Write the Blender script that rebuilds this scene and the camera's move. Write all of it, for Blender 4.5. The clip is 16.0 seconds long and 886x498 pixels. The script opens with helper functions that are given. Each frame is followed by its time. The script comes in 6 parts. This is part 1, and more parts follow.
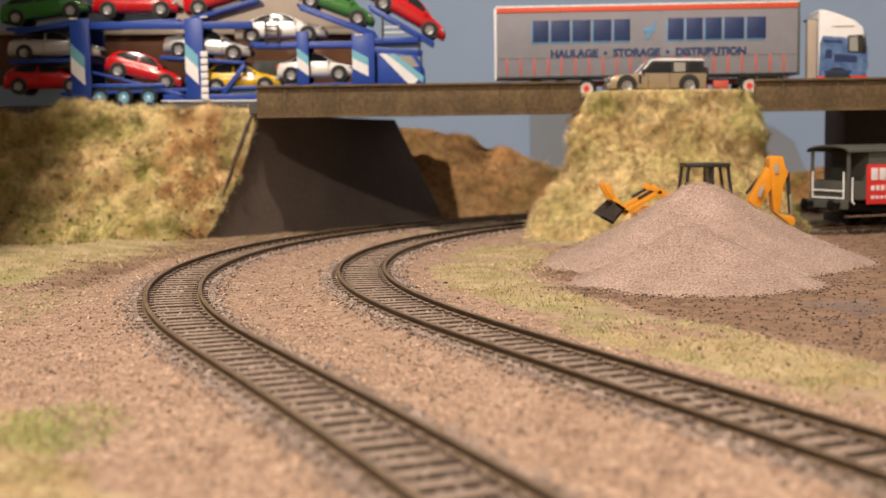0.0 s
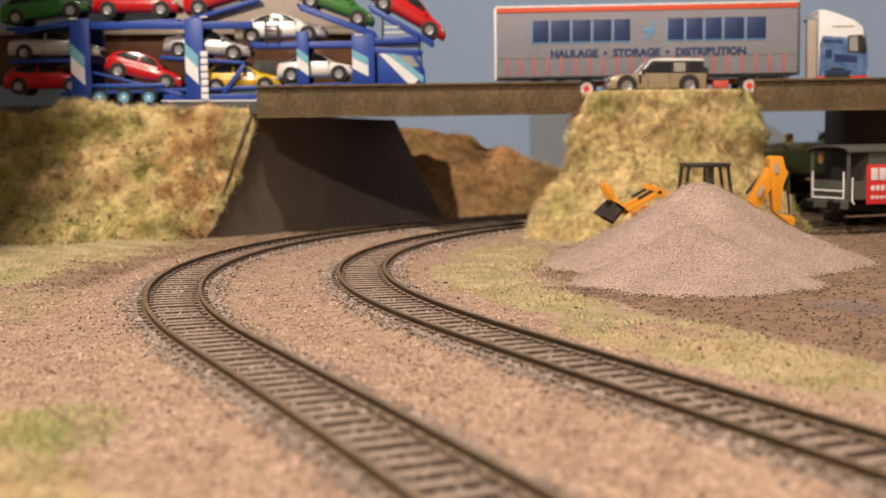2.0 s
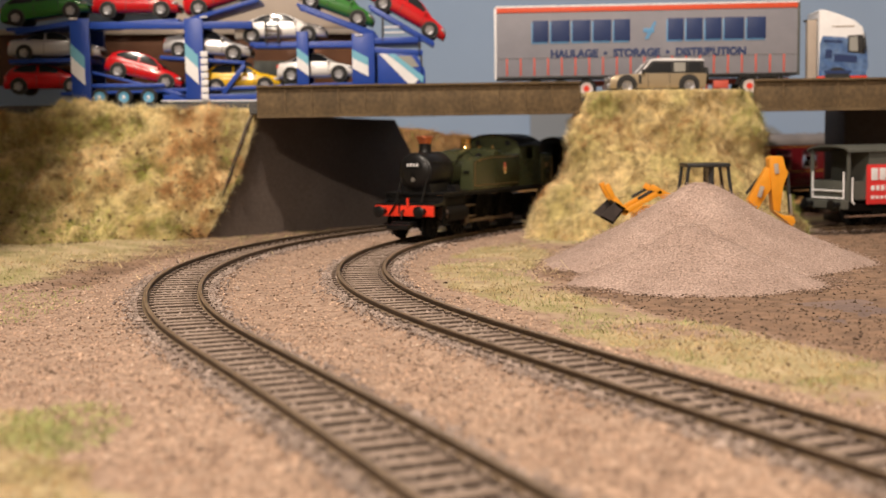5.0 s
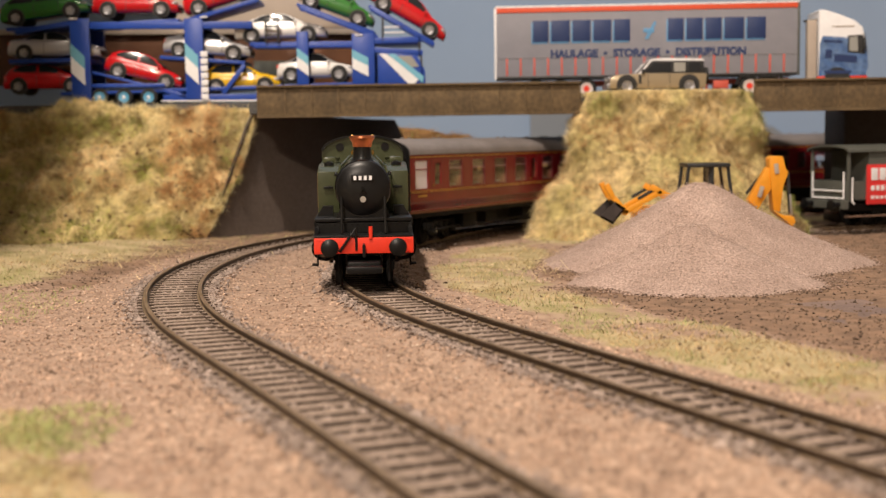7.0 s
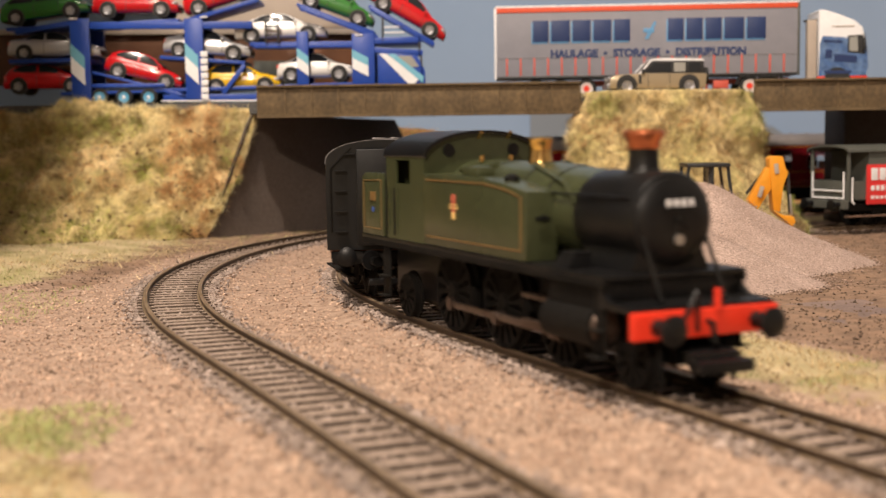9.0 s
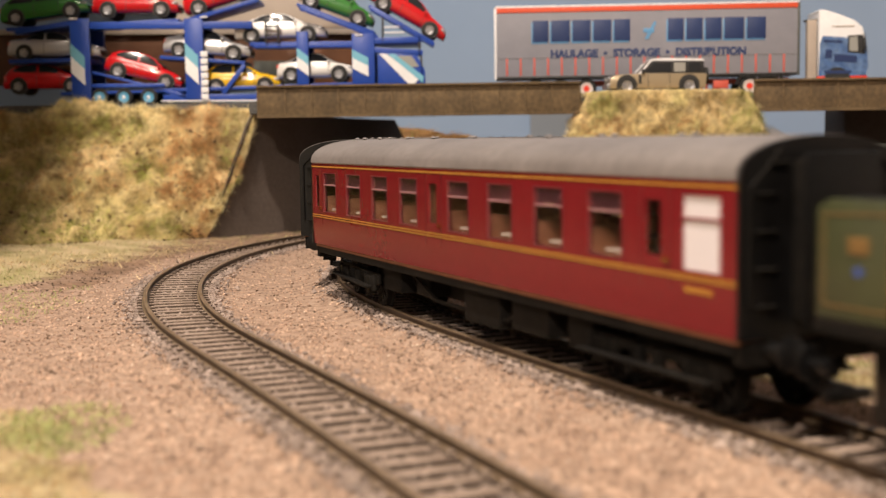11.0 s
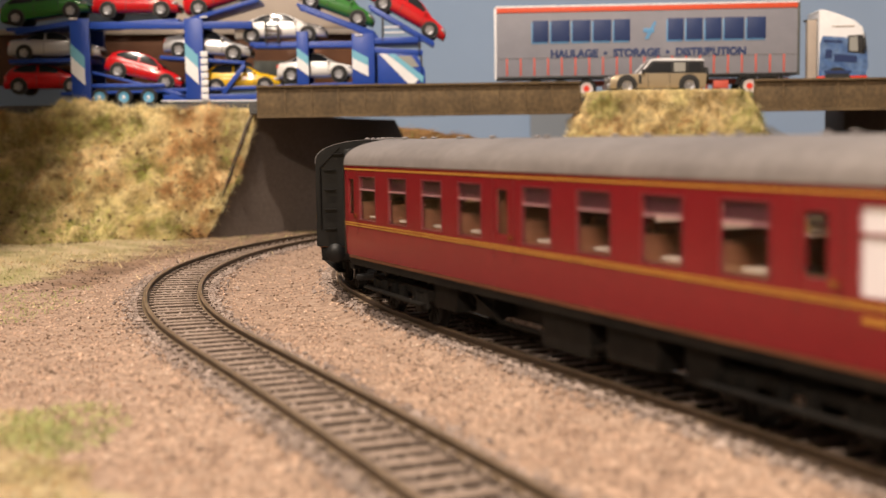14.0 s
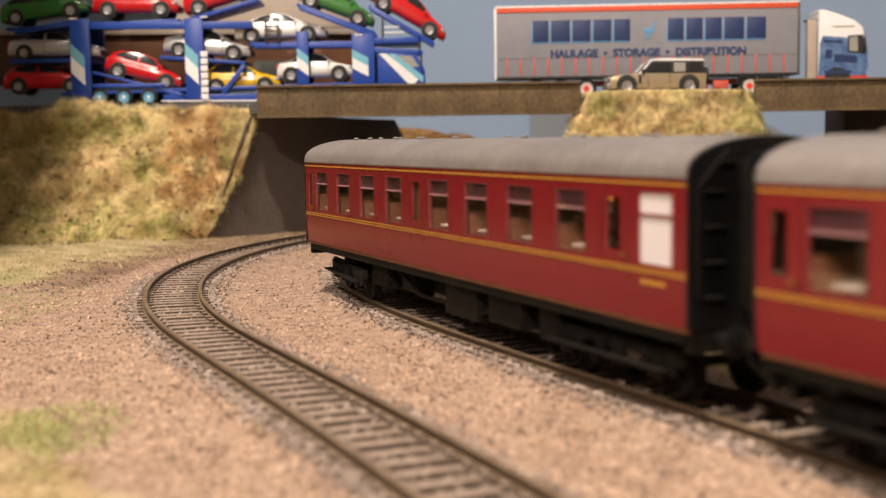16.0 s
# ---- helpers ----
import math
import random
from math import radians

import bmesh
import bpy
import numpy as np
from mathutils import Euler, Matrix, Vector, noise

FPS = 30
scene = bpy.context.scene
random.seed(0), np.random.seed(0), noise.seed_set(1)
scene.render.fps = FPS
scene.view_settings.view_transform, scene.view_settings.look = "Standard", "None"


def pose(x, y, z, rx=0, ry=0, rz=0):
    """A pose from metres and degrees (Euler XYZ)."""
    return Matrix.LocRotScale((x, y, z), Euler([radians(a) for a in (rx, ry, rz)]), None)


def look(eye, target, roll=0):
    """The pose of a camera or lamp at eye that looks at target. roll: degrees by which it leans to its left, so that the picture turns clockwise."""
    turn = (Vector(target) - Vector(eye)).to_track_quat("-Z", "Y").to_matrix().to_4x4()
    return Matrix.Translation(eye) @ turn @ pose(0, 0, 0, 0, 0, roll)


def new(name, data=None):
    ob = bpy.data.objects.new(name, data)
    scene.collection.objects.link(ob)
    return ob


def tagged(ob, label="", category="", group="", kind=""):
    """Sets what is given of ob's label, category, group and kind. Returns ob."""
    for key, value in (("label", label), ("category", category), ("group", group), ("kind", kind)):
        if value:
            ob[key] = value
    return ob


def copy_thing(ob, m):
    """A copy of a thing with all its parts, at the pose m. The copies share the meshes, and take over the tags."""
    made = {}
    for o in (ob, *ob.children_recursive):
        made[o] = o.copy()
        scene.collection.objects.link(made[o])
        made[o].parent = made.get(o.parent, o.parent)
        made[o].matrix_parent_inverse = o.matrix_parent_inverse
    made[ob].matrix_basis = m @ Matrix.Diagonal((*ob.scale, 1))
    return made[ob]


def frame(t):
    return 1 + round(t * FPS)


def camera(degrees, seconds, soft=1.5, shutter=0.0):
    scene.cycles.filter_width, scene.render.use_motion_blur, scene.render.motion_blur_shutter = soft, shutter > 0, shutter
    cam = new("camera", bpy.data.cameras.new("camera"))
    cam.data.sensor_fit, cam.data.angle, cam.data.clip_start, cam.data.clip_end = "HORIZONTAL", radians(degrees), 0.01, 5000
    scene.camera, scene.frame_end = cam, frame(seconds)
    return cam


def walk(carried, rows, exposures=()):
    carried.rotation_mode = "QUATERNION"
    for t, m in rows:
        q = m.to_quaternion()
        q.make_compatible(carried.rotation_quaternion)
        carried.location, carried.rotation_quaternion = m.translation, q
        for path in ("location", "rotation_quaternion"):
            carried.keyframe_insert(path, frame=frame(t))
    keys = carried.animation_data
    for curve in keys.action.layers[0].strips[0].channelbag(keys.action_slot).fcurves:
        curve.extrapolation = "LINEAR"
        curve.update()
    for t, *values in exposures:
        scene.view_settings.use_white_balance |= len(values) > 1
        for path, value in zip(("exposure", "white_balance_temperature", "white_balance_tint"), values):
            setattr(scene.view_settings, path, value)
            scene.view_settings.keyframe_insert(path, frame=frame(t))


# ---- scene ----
LENS = 39.23
cam = camera(LENS, 16.0, soft=1.2, shutter=0.5)
EYE = Vector((0, 0, 0.05114))
cam_pose = Matrix.Translation(EYE) @ pose(0, 0, 0, 90 - 5.102, 0, 0) @ pose(0, 0, 0, 0, 0, -0.753)
cam.data.dof.use_dof = True
cam.data.dof.focus_distance = 0.44
cam.data.dof.aperture_fstop = 19
walk(cam, [(0, cam_pose), (16, cam_pose)], exposures=[(0, 0.0), (8, 0.0), (9, 0.13), (16, 0.13)])

# ---- light: a small room lit by ceiling lamps ----
world = bpy.data.worlds.new("room_air")
world.use_nodes = True
world.node_tree.nodes["Background"].inputs[0].default_value = (1.0, 0.86, 0.72, 1)
world.node_tree.nodes["Background"].inputs[1].default_value = 0.02
scene.world = world


def ceiling_lamp(name, x, y, z, tx, ty, tz, size, watts, colour):
    d = bpy.data.lights.new(name, "AREA")
    d.shape, d.size, d.energy, d.color = "DISK", size, watts, colour
    ob = new(name, d)
    ob.matrix_world = look((x, y, z), (tx, ty, tz))
    return ob


ceiling_lamp("room_spot_light", -0.35, -1.05, 0.90, 0.05, 0.6, 0.0, 0.06, 15.5, (1.0, 0.84, 0.70))
ceiling_lamp("ceiling_light", -0.27, -0.15, 1.42, 0.05, 0.5, 0.0, 0.06, 31.5, (1.0, 0.85, 0.71))

# ---- small tools: shapes in millimetres ----
MM = 0.001
rnd = random.Random(7)


def colour(c):
    return (c[0], c[1], c[2], 1.0)


def material(name, base, rough=0.6, metal=0.0, grain=0.0, scale=300.0, second=None, blot=60.0, bump=0.0, coat=0.0, vary=0.0, spec=0.5):
    """Base colour with fine grain and larger blotches; scale is in cells per metre."""
    m = bpy.data.materials.new(name)
    m.use_nodes = True
    nt = m.node_tree
    b = nt.nodes["Principled BSDF"]
    b.inputs["Roughness"].default_value = rough
    b.inputs["Metallic"].default_value = metal
    b.inputs["Coat Weight"].default_value = coat
    b.inputs["Specular IOR Level"].default_value = spec
    b.inputs["Base Color"].default_value = colour(base)
    tc = nt.nodes.new("ShaderNodeTexCoord")
    out = None
    if second is not None:
        n1 = nt.nodes.new("ShaderNodeTexNoise")
        n1.inputs["Scale"].default_value = blot
        n1.inputs["Detail"].default_value = 5
        nt.links.new(tc.outputs["Object"], n1.inputs["Vector"])
        ramp = nt.nodes.new("ShaderNodeValToRGB")
        ramp.color_ramp.elements[0].position, ramp.color_ramp.elements[1].position = 0.36, 0.64
        ramp.color_ramp.elements[0].color, ramp.color_ramp.elements[1].color = colour(base), colour(second)
        nt.links.new(n1.outputs["Fac"], ramp.inputs["Fac"])
        out = ramp.outputs["Color"]
    if grain or bump:
        n2 = nt.nodes.new("ShaderNodeTexNoise")
        n2.inputs["Scale"].default_value = scale
        n2.inputs["Detail"].default_value = 4
        nt.links.new(tc.outputs["Object"], n2.inputs["Vector"])
        if grain:
            mr = nt.nodes.new("ShaderNodeMapRange")
            mr.inputs["From Min"].default_value, mr.inputs["From Max"].default_value = 0.3, 0.7
            mr.inputs["To Min"].default_value, mr.inputs["To Max"].default_value = 1 - grain, 1 + grain
            nt.links.new(n2.outputs["Fac"], mr.inputs["Value"])
            mix = nt.nodes.new("ShaderNodeVectorMath")
            mix.operation = "MULTIPLY"
            if out is None:
                mix.inputs[0].default_value = base
            else:
                nt.links.new(out, mix.inputs[0])
            nt.links.new(mr.outputs["Result"], mix.inputs[1])
            out = mix.outputs["Vector"]
        if bump:
            bp = nt.nodes.new("ShaderNodeBump")
            bp.inputs["Strength"].default_value = bump
            bp.inputs["Distance"].default_value = 0.0006
            nt.links.new(n2.outputs["Fac"], bp.inputs["Height"])
            nt.links.new(bp.outputs["Normal"], b.inputs["Normal"])
    if vary:
        g = nt.nodes.new("ShaderNodeNewGeometry")
        mr = nt.nodes.new("ShaderNodeMapRange")
        mr.inputs["To Min"].default_value, mr.inputs["To Max"].default_value = 1 - vary, 1 + vary
        nt.links.new(g.outputs["Random Per Island"], mr.inputs["Value"])
        mix = nt.nodes.new("ShaderNodeVectorMath")
        mix.operation = "MULTIPLY"
        if out is None:
            mix.inputs[0].default_value = base
        else:
            nt.links.new(out, mix.inputs[0])
        nt.links.new(mr.outputs["Result"], mix.inputs[1])
        out = mix.outputs["Vector"]
    if out is not None:
        nt.links.new(out, b.inputs["Base Color"])
    return m


def box(bm, x, y, z, sx, sy, sz, bevel=0.0, m=None):
    """A box by its centre and full size, bevelled, moved by m."""
    r = bmesh.ops.create_cube(bm, size=1)
    vs = r["verts"]
    bmesh.ops.scale(bm, vec=(sx, sy, sz), verts=vs)
    if bevel:
        es = list({e for v in vs for e in v.link_edges})
        vs = bmesh.ops.bevel(bm, geom=es, offset=bevel, segments=2, affect="EDGES", profile=0.6)["verts"]
    t = Matrix.Translation((x, y, z))
    bmesh.ops.transform(bm, matrix=(m @ t) if m else t, verts=vs)
    return vs


def rod(bm, a, b, r, n=10, r2=None):
    """A round bar from a to b."""
    a, b = Vector(a), Vector(b)
    v = b - a
    res = bmesh.ops.create_cone(bm, cap_ends=True, segments=n, radius1=r, radius2=r if r2 is None else r2, depth=v.length)
    m = Matrix.Translation((a + b) / 2) @ v.to_track_quat("Z", "Y").to_matrix().to_4x4()
    bmesh.ops.transform(bm, matrix=m, verts=res["verts"])
    return res["verts"]


def prism(bm, pts, y0, y1, bevel=0.0):
    """A side view (x, z) drawn out from y0 to y1."""
    a = [bm.verts.new((p[0], y0, p[1])) for p in pts]
    b = [bm.verts.new((p[0], y1, p[1])) for p in pts]
    fs = [bm.faces.new(a), bm.faces.new(list(reversed(b)))]
    n = len(pts)
    for i in range(n):
        fs.append(bm.faces.new((a[i], b[i], b[(i + 1) % n], a[(i + 1) % n])))
    bmesh.ops.recalc_face_normals(bm, faces=fs)
    if bevel:
        es = list({e for v in a + b for e in v.link_edges})
        return bmesh.ops.bevel(bm, geom=es, offset=bevel, segments=2, affect="EDGES", profile=0.6)["verts"]
    return a + b


def lathe(bm, prof, n=24, m=None):
    """Turns (r, z) pairs round z."""
    rings = []
    for r, z in prof:
        rings.append([bm.verts.new((r * math.cos(2 * math.pi * i / n), r * math.sin(2 * math.pi * i / n), z)) for i in range(n)])
    for p, q in zip(rings, rings[1:]):
        for i in range(n):
            bm.faces.new((p[i], p[(i + 1) % n], q[(i + 1) % n], q[i]))
    bm.faces.new(list(reversed(rings[0])))
    bm.faces.new(rings[-1])
    vs = [v for r in rings for v in r]
    if m:
        bmesh.ops.transform(bm, matrix=m, verts=vs)
    return vs


def mesh_of(name, bm, mat, smooth=False):
    bmesh.ops.scale(bm, vec=(MM, MM, MM), verts=bm.verts)
    me = bpy.data.meshes.new(name)
    bm.to_mesh(me)
    bm.free()
    if mat:
        me.materials.append(mat)
    if smooth:
        me.shade_smooth()
        if smooth != "all":
            me.set_sharp_from_angle(angle=radians(35))
    return me


def part(name, bm, mat, parent=None, label="", smooth=True):
    ob = new(name, mesh_of(name, bm, mat, smooth))
    ob.parent = parent
    if label:
        ob["label"] = label
    return ob


def thing(name, m, label, category, group="", kind=""):
    ob = new(name)
    ob.empty_display_size = 0.01
    ob.matrix_world = m
    return tagged(ob, label, category, group, kind)


def at_mm(x, y, z, rx=0, ry=0, rz=0):
    return pose(x * MM, y * MM, z * MM, rx, ry, rz)


def raw_mesh(name, verts, faces, mat, smooth=False):
    me = bpy.data.meshes.new(name)
    me.from_pydata(verts, [], faces)
    me.materials.append(mat)
    if smooth:
        me.shade_smooth()
    return new(name, me)


# ---- the two track lines ----
def track_line(x0, y0, th, k_far, k_mid, k_near, l_far, l_near):
    """A line of eased curvature, from its far end to its near end, in steps of 2 mm."""
    def go(sign, l, kb):
        s = np.arange(400) * 2.0
        k = k_mid + (kb - k_mid) / (1 + np.exp(-(s - l) / 15.0))
        a = th + sign * np.concatenate([[0], np.cumsum((k[1:] + k[:-1]) / 2 * 2.0)])
        t = np.stack([np.cos(a), np.sin(a)], 1) * sign
        return np.concatenate([[[0, 0]], np.cumsum((t[1:] + t[:-1]) / 2 * 2.0, 0)]) + [x0, y0]
    far, near = go(1, l_far, k_far), go(-1, l_near, k_near)
    return np.concatenate([near[::-1], far[1:]])[::-1]


LINE_A = track_line(-97.79, 452.06, 1.70975, -0.00253, -0.00227, 0.00025, 6.27, 132.03)
LINE_B = track_line(-15.54, 402.23, 1.87059, -0.00282, -0.00169, 0.00007, 13.96, 75.04)


def on_line(line, s):
    """The place at s millimetres along a line; straight on past its ends."""
    i = s / 2.0
    j = int(min(max(math.floor(i), 0), len(line) - 2))
    return line[j] + (line[j + 1] - line[j]) * (i - j)


def frame_on(line, s, half):
    """Pose of a vehicle that rides the line on two pivots; it faces along its x."""
    a, b = on_line(line, s + half), on_line(line, s - half)
    m, t = (a + b) / 2, a - b
    return at_mm(m[0], m[1], 0, 0, 0, math.degrees(math.atan2(t[1], t[0])))


def tangent(line, s):
    t = on_line(line, s + 1) - on_line(line, s - 1)
    return t / np.linalg.norm(t)


def dist_to(line, x, y):
    return np.sqrt(((line[None, ::4] - np.stack([x, y], 1)[:, None]) ** 2).sum(2).min(1))


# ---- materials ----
def shade_flanks(m, under):
    """Upward faces keep their tone; flanks get a darker one that paints in shade."""
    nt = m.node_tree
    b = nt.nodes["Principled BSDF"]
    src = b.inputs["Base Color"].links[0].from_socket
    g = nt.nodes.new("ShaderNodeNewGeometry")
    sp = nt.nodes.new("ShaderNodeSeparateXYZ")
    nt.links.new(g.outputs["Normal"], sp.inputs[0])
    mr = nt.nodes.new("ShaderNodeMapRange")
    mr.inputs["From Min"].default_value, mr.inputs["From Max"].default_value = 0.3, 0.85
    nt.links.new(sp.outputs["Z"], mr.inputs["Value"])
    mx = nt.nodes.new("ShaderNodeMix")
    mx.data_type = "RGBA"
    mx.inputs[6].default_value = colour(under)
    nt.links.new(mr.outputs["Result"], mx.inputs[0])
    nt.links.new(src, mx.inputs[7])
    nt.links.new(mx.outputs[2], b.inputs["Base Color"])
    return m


# Pale tops and dark flanks here paint in light from above.
M_rail = shade_flanks(material("weathered_shaded_rail", (0.19, 0.135, 0.085), 0.42, 0.3, 0.25, 900, (0.26, 0.185, 0.12), 120), (0.075, 0.048, 0.029))
M_sleeper = shade_flanks(material("dusty_shaded_sleeper", (0.21, 0.155, 0.12), 0.9, 0, 0.35, 900, (0.29, 0.22, 0.175), 120, 0.6), (0.075, 0.052, 0.038))
M_grain = material("ballast_grain", (0.33, 0.222, 0.16), 0.9, 0, 0.0, 300, (0.43, 0.305, 0.225), 60, vary=0.55)
M_greygrain = material("grey_ballast_grain", (0.25, 0.193, 0.163), 0.9, 0, 0.0, 300, (0.33, 0.262, 0.225), 40, vary=0.38)
M_heap = material("heap_sand", (0.33, 0.24, 0.20), 0.95, 0, 0.35, 1200, (0.41, 0.305, 0.26), 45, 1.0)
M_heapgrain = material("heap_grain", (0.40, 0.30, 0.25), 0.7, 0, 0.0, 300, (0.52, 0.40, 0.345), 40, vary=0.25)
M_straw = material("straw_fibre", (0.46, 0.325, 0.17), 0.8, 0, 0, 300, (0.43, 0.325, 0.175), 30, vary=0.5)
M_concrete = material("painted_concrete", (0.085, 0.066, 0.056), 0.8, 0, 0.15, 500, (0.112, 0.088, 0.075), 18, 0.1)
M_girder = material("weathered_girder", (0.075, 0.049, 0.022), 0.75, 0, 0.3, 400, (0.13, 0.086, 0.04), 45, 0.3)
M_road = material("road_card", (0.07, 0.068, 0.066), 0.9, 0, 0.2, 600, (0.09, 0.088, 0.085), 20, 0.2)
M_yard = material("yard_paving", (0.15, 0.105, 0.092), 0.9, 0, 0.2, 500, (0.22, 0.155, 0.13), 26, 0.4)
M_sky = material("sky_board", (0.235, 0.325, 0.475), 0.95, 0, 0.03, 6, (0.265, 0.355, 0.505), 2.0)
M_wall = material("room_wall", (0.42, 0.40, 0.38), 0.9, 0, 0.03, 20, (0.46, 0.44, 0.42), 2)
M_wood = material("brown_wood", (0.10, 0.04, 0.018), 0.55, 0, 0.2, 60, (0.15, 0.062, 0.028), 12)


def ground_material():
    """Baseboard cover: tan scatter, dark earth, grass; the cover attribute tells which lies where."""
    m = bpy.data.materials.new("layout_ground")
    m.use_nodes = True
    nt = m.node_tree
    b = nt.nodes["Principled BSDF"]
    b.inputs["Roughness"].default_value = 0.95
    at = nt.nodes.new("ShaderNodeAttribute")
    at.attribute_name = "cover"
    sep = nt.nodes.new("ShaderNodeSeparateColor")
    nt.links.new(at.outputs["Color"], sep.inputs["Color"])
    tc = nt.nodes.new("ShaderNodeTexCoord")

    def tone(c1, c2, sc):
        n = nt.nodes.new("ShaderNodeTexNoise")
        n.inputs["Scale"].default_value, n.inputs["Detail"].default_value = sc, 8
        nt.links.new(tc.outputs["Object"], n.inputs["Vector"])
        r = nt.nodes.new("ShaderNodeValToRGB")
        r.color_ramp.elements[0].position, r.color_ramp.elements[1].position = 0.35, 0.65
        r.color_ramp.elements[0].color, r.color_ramp.elements[1].color = colour(c1), colour(c2)
        nt.links.new(n.outputs["Fac"], r.inputs["Fac"])
        return r.outputs["Color"]

    tan = tone((0.265, 0.176, 0.125), (0.405, 0.288, 0.215), 210)
    grass = tone((0.29, 0.25, 0.11), (0.48, 0.38, 0.23), 70)
    earth = tone((0.16, 0.10, 0.065), (0.27, 0.17, 0.11), 150)
    last = tan
    for c, ch in ((grass, "Red"), (earth, "Green")):
        n = nt.nodes.new("ShaderNodeTexNoise")
        n.inputs["Scale"].default_value, n.inputs["Detail"].default_value = 90, 6
        nt.links.new(tc.outputs["Object"], n.inputs["Vector"])
        ad = nt.nodes.new("ShaderNodeMath")
        ad.operation = "ADD"
        nt.links.new(sep.outputs[ch], ad.inputs[0])
        nt.links.new(n.outputs["Fac"], ad.inputs[1])
        mr = nt.nodes.new("ShaderNodeMapRange")
        mr.inputs["From Min"].default_value, mr.inputs["From Max"].default_value = 0.85, 1.15
        nt.links.new(ad.outputs[0], mr.inputs["Value"])
        mx = nt.nodes.new("ShaderNodeMix")
        mx.data_type = "RGBA"
        nt.links.new(mr.outputs["Result"], mx.inputs[0])
        nt.links.new(last, mx.inputs[6])
        nt.links.new(c, mx.inputs[7])
        last = mx.outputs[2]
    nt.links.new(last, b.inputs["Base Color"])
    n = nt.nodes.new("ShaderNodeTexNoise")
    n.inputs["Scale"].default_value, n.inputs["Detail"].default_value = 900, 6
    nt.links.new(tc.outputs["Object"], n.inputs["Vector"])
    bp = nt.nodes.new("ShaderNodeBump")
    bp.inputs["Strength"].default_value, bp.inputs["Distance"].default_value = 0.8, 0.0008
    nt.links.new(n.outputs["Fac"], bp.inputs["Height"])
    nt.links.new(bp.outputs["Normal"], b.inputs["Normal"])
    return m


M_ground = ground_material()


# ---- the ground ----
def fbm(x, y, sc, seed=0.0):
    return noise.fractal(Vector((x * sc, y * sc, seed)), 1.0, 2.0, 4)


def smooth_step(a, b, v):
    t = np.clip((v - a) / (b - a), 0, 1)
    return t * t * (3 - 2 * t)


def ground_height(x, y):
    """Height of the scenery base in mm, for arrays of x and y."""
    da, db = dist_to(LINE_A, x, y), dist_to(LINE_B, x, y)
    d = np.minimum(da, db)
    bumps = np.array([fbm(a, b, 0.02, 3.1) for a, b in zip(x, y)])
    fine = np.array([fbm(a, b, 0.09, 8.1) for a, b in zip(x, y)])
    z = -5.0 + 2.2 * smooth_step(9, 11.5, d) - 1.7 * smooth_step(14, 24, d)
    left = smooth_step(30, 150, da) * (x < on_line(LINE_A, 800)[0] + 60) * (y > 120)
    z = z + left * (4 + 2.0 * bumps) * smooth_step(300, 560, y)
    z = z + smooth_step(17, 30, d) * (0.9 * bumps + 0.5 * fine)
    return z


def cover_at(x, y):
    """Grass and earth shares of the ground; earth doubles as shade under track."""
    da, db = dist_to(LINE_A, x, y), dist_to(LINE_B, x, y)
    n = np.array([fbm(a, b, 0.012, 5.5) for a, b in zip(x, y)])
    outside_a = (x < np.interp(y, LINE_A[::-1][:, 1], LINE_A[::-1][:, 0]))
    inside_b = (x > np.interp(y, LINE_B[300:][::-1][:, 1], LINE_B[300:][::-1][:, 0]))
    edge = np.interp(y, [180, 255, 300, 430, 520, 600], [34, 40, 78, 88, 62, 44])
    grass = outside_a * smooth_step(-8, 14, da - edge + 26 * n) * 0.95
    grass = np.maximum(grass, outside_a * smooth_step(570, 640, y) * smooth_step(24, 40, da) * 0.48)
    strip = smooth_step(24, 36, db + 8 * n) * (1 - smooth_step(62, 80, db + 10 * n))
    strip = np.maximum(strip, smooth_step(26, 40, db) * smooth_step(520, 570, y) * (y < 900) * (x < 80))
    m = np.array([fbm(a, b, 0.03, 1.5) for a, b in zip(x, y)])
    grass = np.maximum(grass, inside_b * strip * np.clip(0.62 + 0.6 * m, 0.15, 0.9))
    earth = inside_b * smooth_step(62, 80, db + 8 * n) * 0.8
    earth = np.maximum(earth, outside_a * smooth_step(24, 40, da) * (1 - smooth_step(60, 95, da + 20 * n)) * smooth_step(400, 500, y) * 0.62)
    # Dark earth tone beneath the rails paints in the gloom between sleepers.
    earth = np.maximum(earth, (np.minimum(da, db) < 10.5) * 0.8)
    return grass, earth


def build_ground():
    def axis(fine_a, fine_b, step, lo, hi):
        a = list(np.arange(fine_a, fine_b, step))
        return np.array([lo, (lo + fine_a) / 2] + a + [(hi + fine_b) / 2, hi])
    xs = axis(-330, 330, 3.5, -1600, 1600)
    ys = axis(110, 960, 3.5, -1300, 1400)
    gx, gy = np.meshgrid(xs, ys)
    x, y = gx.ravel(), gy.ravel()
    z = ground_height(x, y)
    verts = np.stack([x, y, z], 1) * MM
    nx, ny = len(xs), len(ys)
    i = np.arange(nx * ny).reshape(ny, nx)
    faces = np.stack([i[:-1, :-1].ravel(), i[:-1, 1:].ravel(), i[1:, 1:].ravel(), i[1:, :-1].ravel()], 1)
    ob = raw_mesh("ground", verts.tolist(), faces.tolist(), M_ground, True)
    g, e = cover_at(x, y)
    at = ob.data.color_attributes.new("cover", "FLOAT_COLOR", "POINT")
    at.data.foreach_set("color", np.stack([g, e, g * 0, g * 0 + 1], 1).ravel().astype(np.float32))
    return tagged(ob, "sandy model railway baseboard with patches of grass and earth", "ground", kind="structure")


ground = build_ground()


# ---- rails and sleepers ----
GAUGE = 9.12
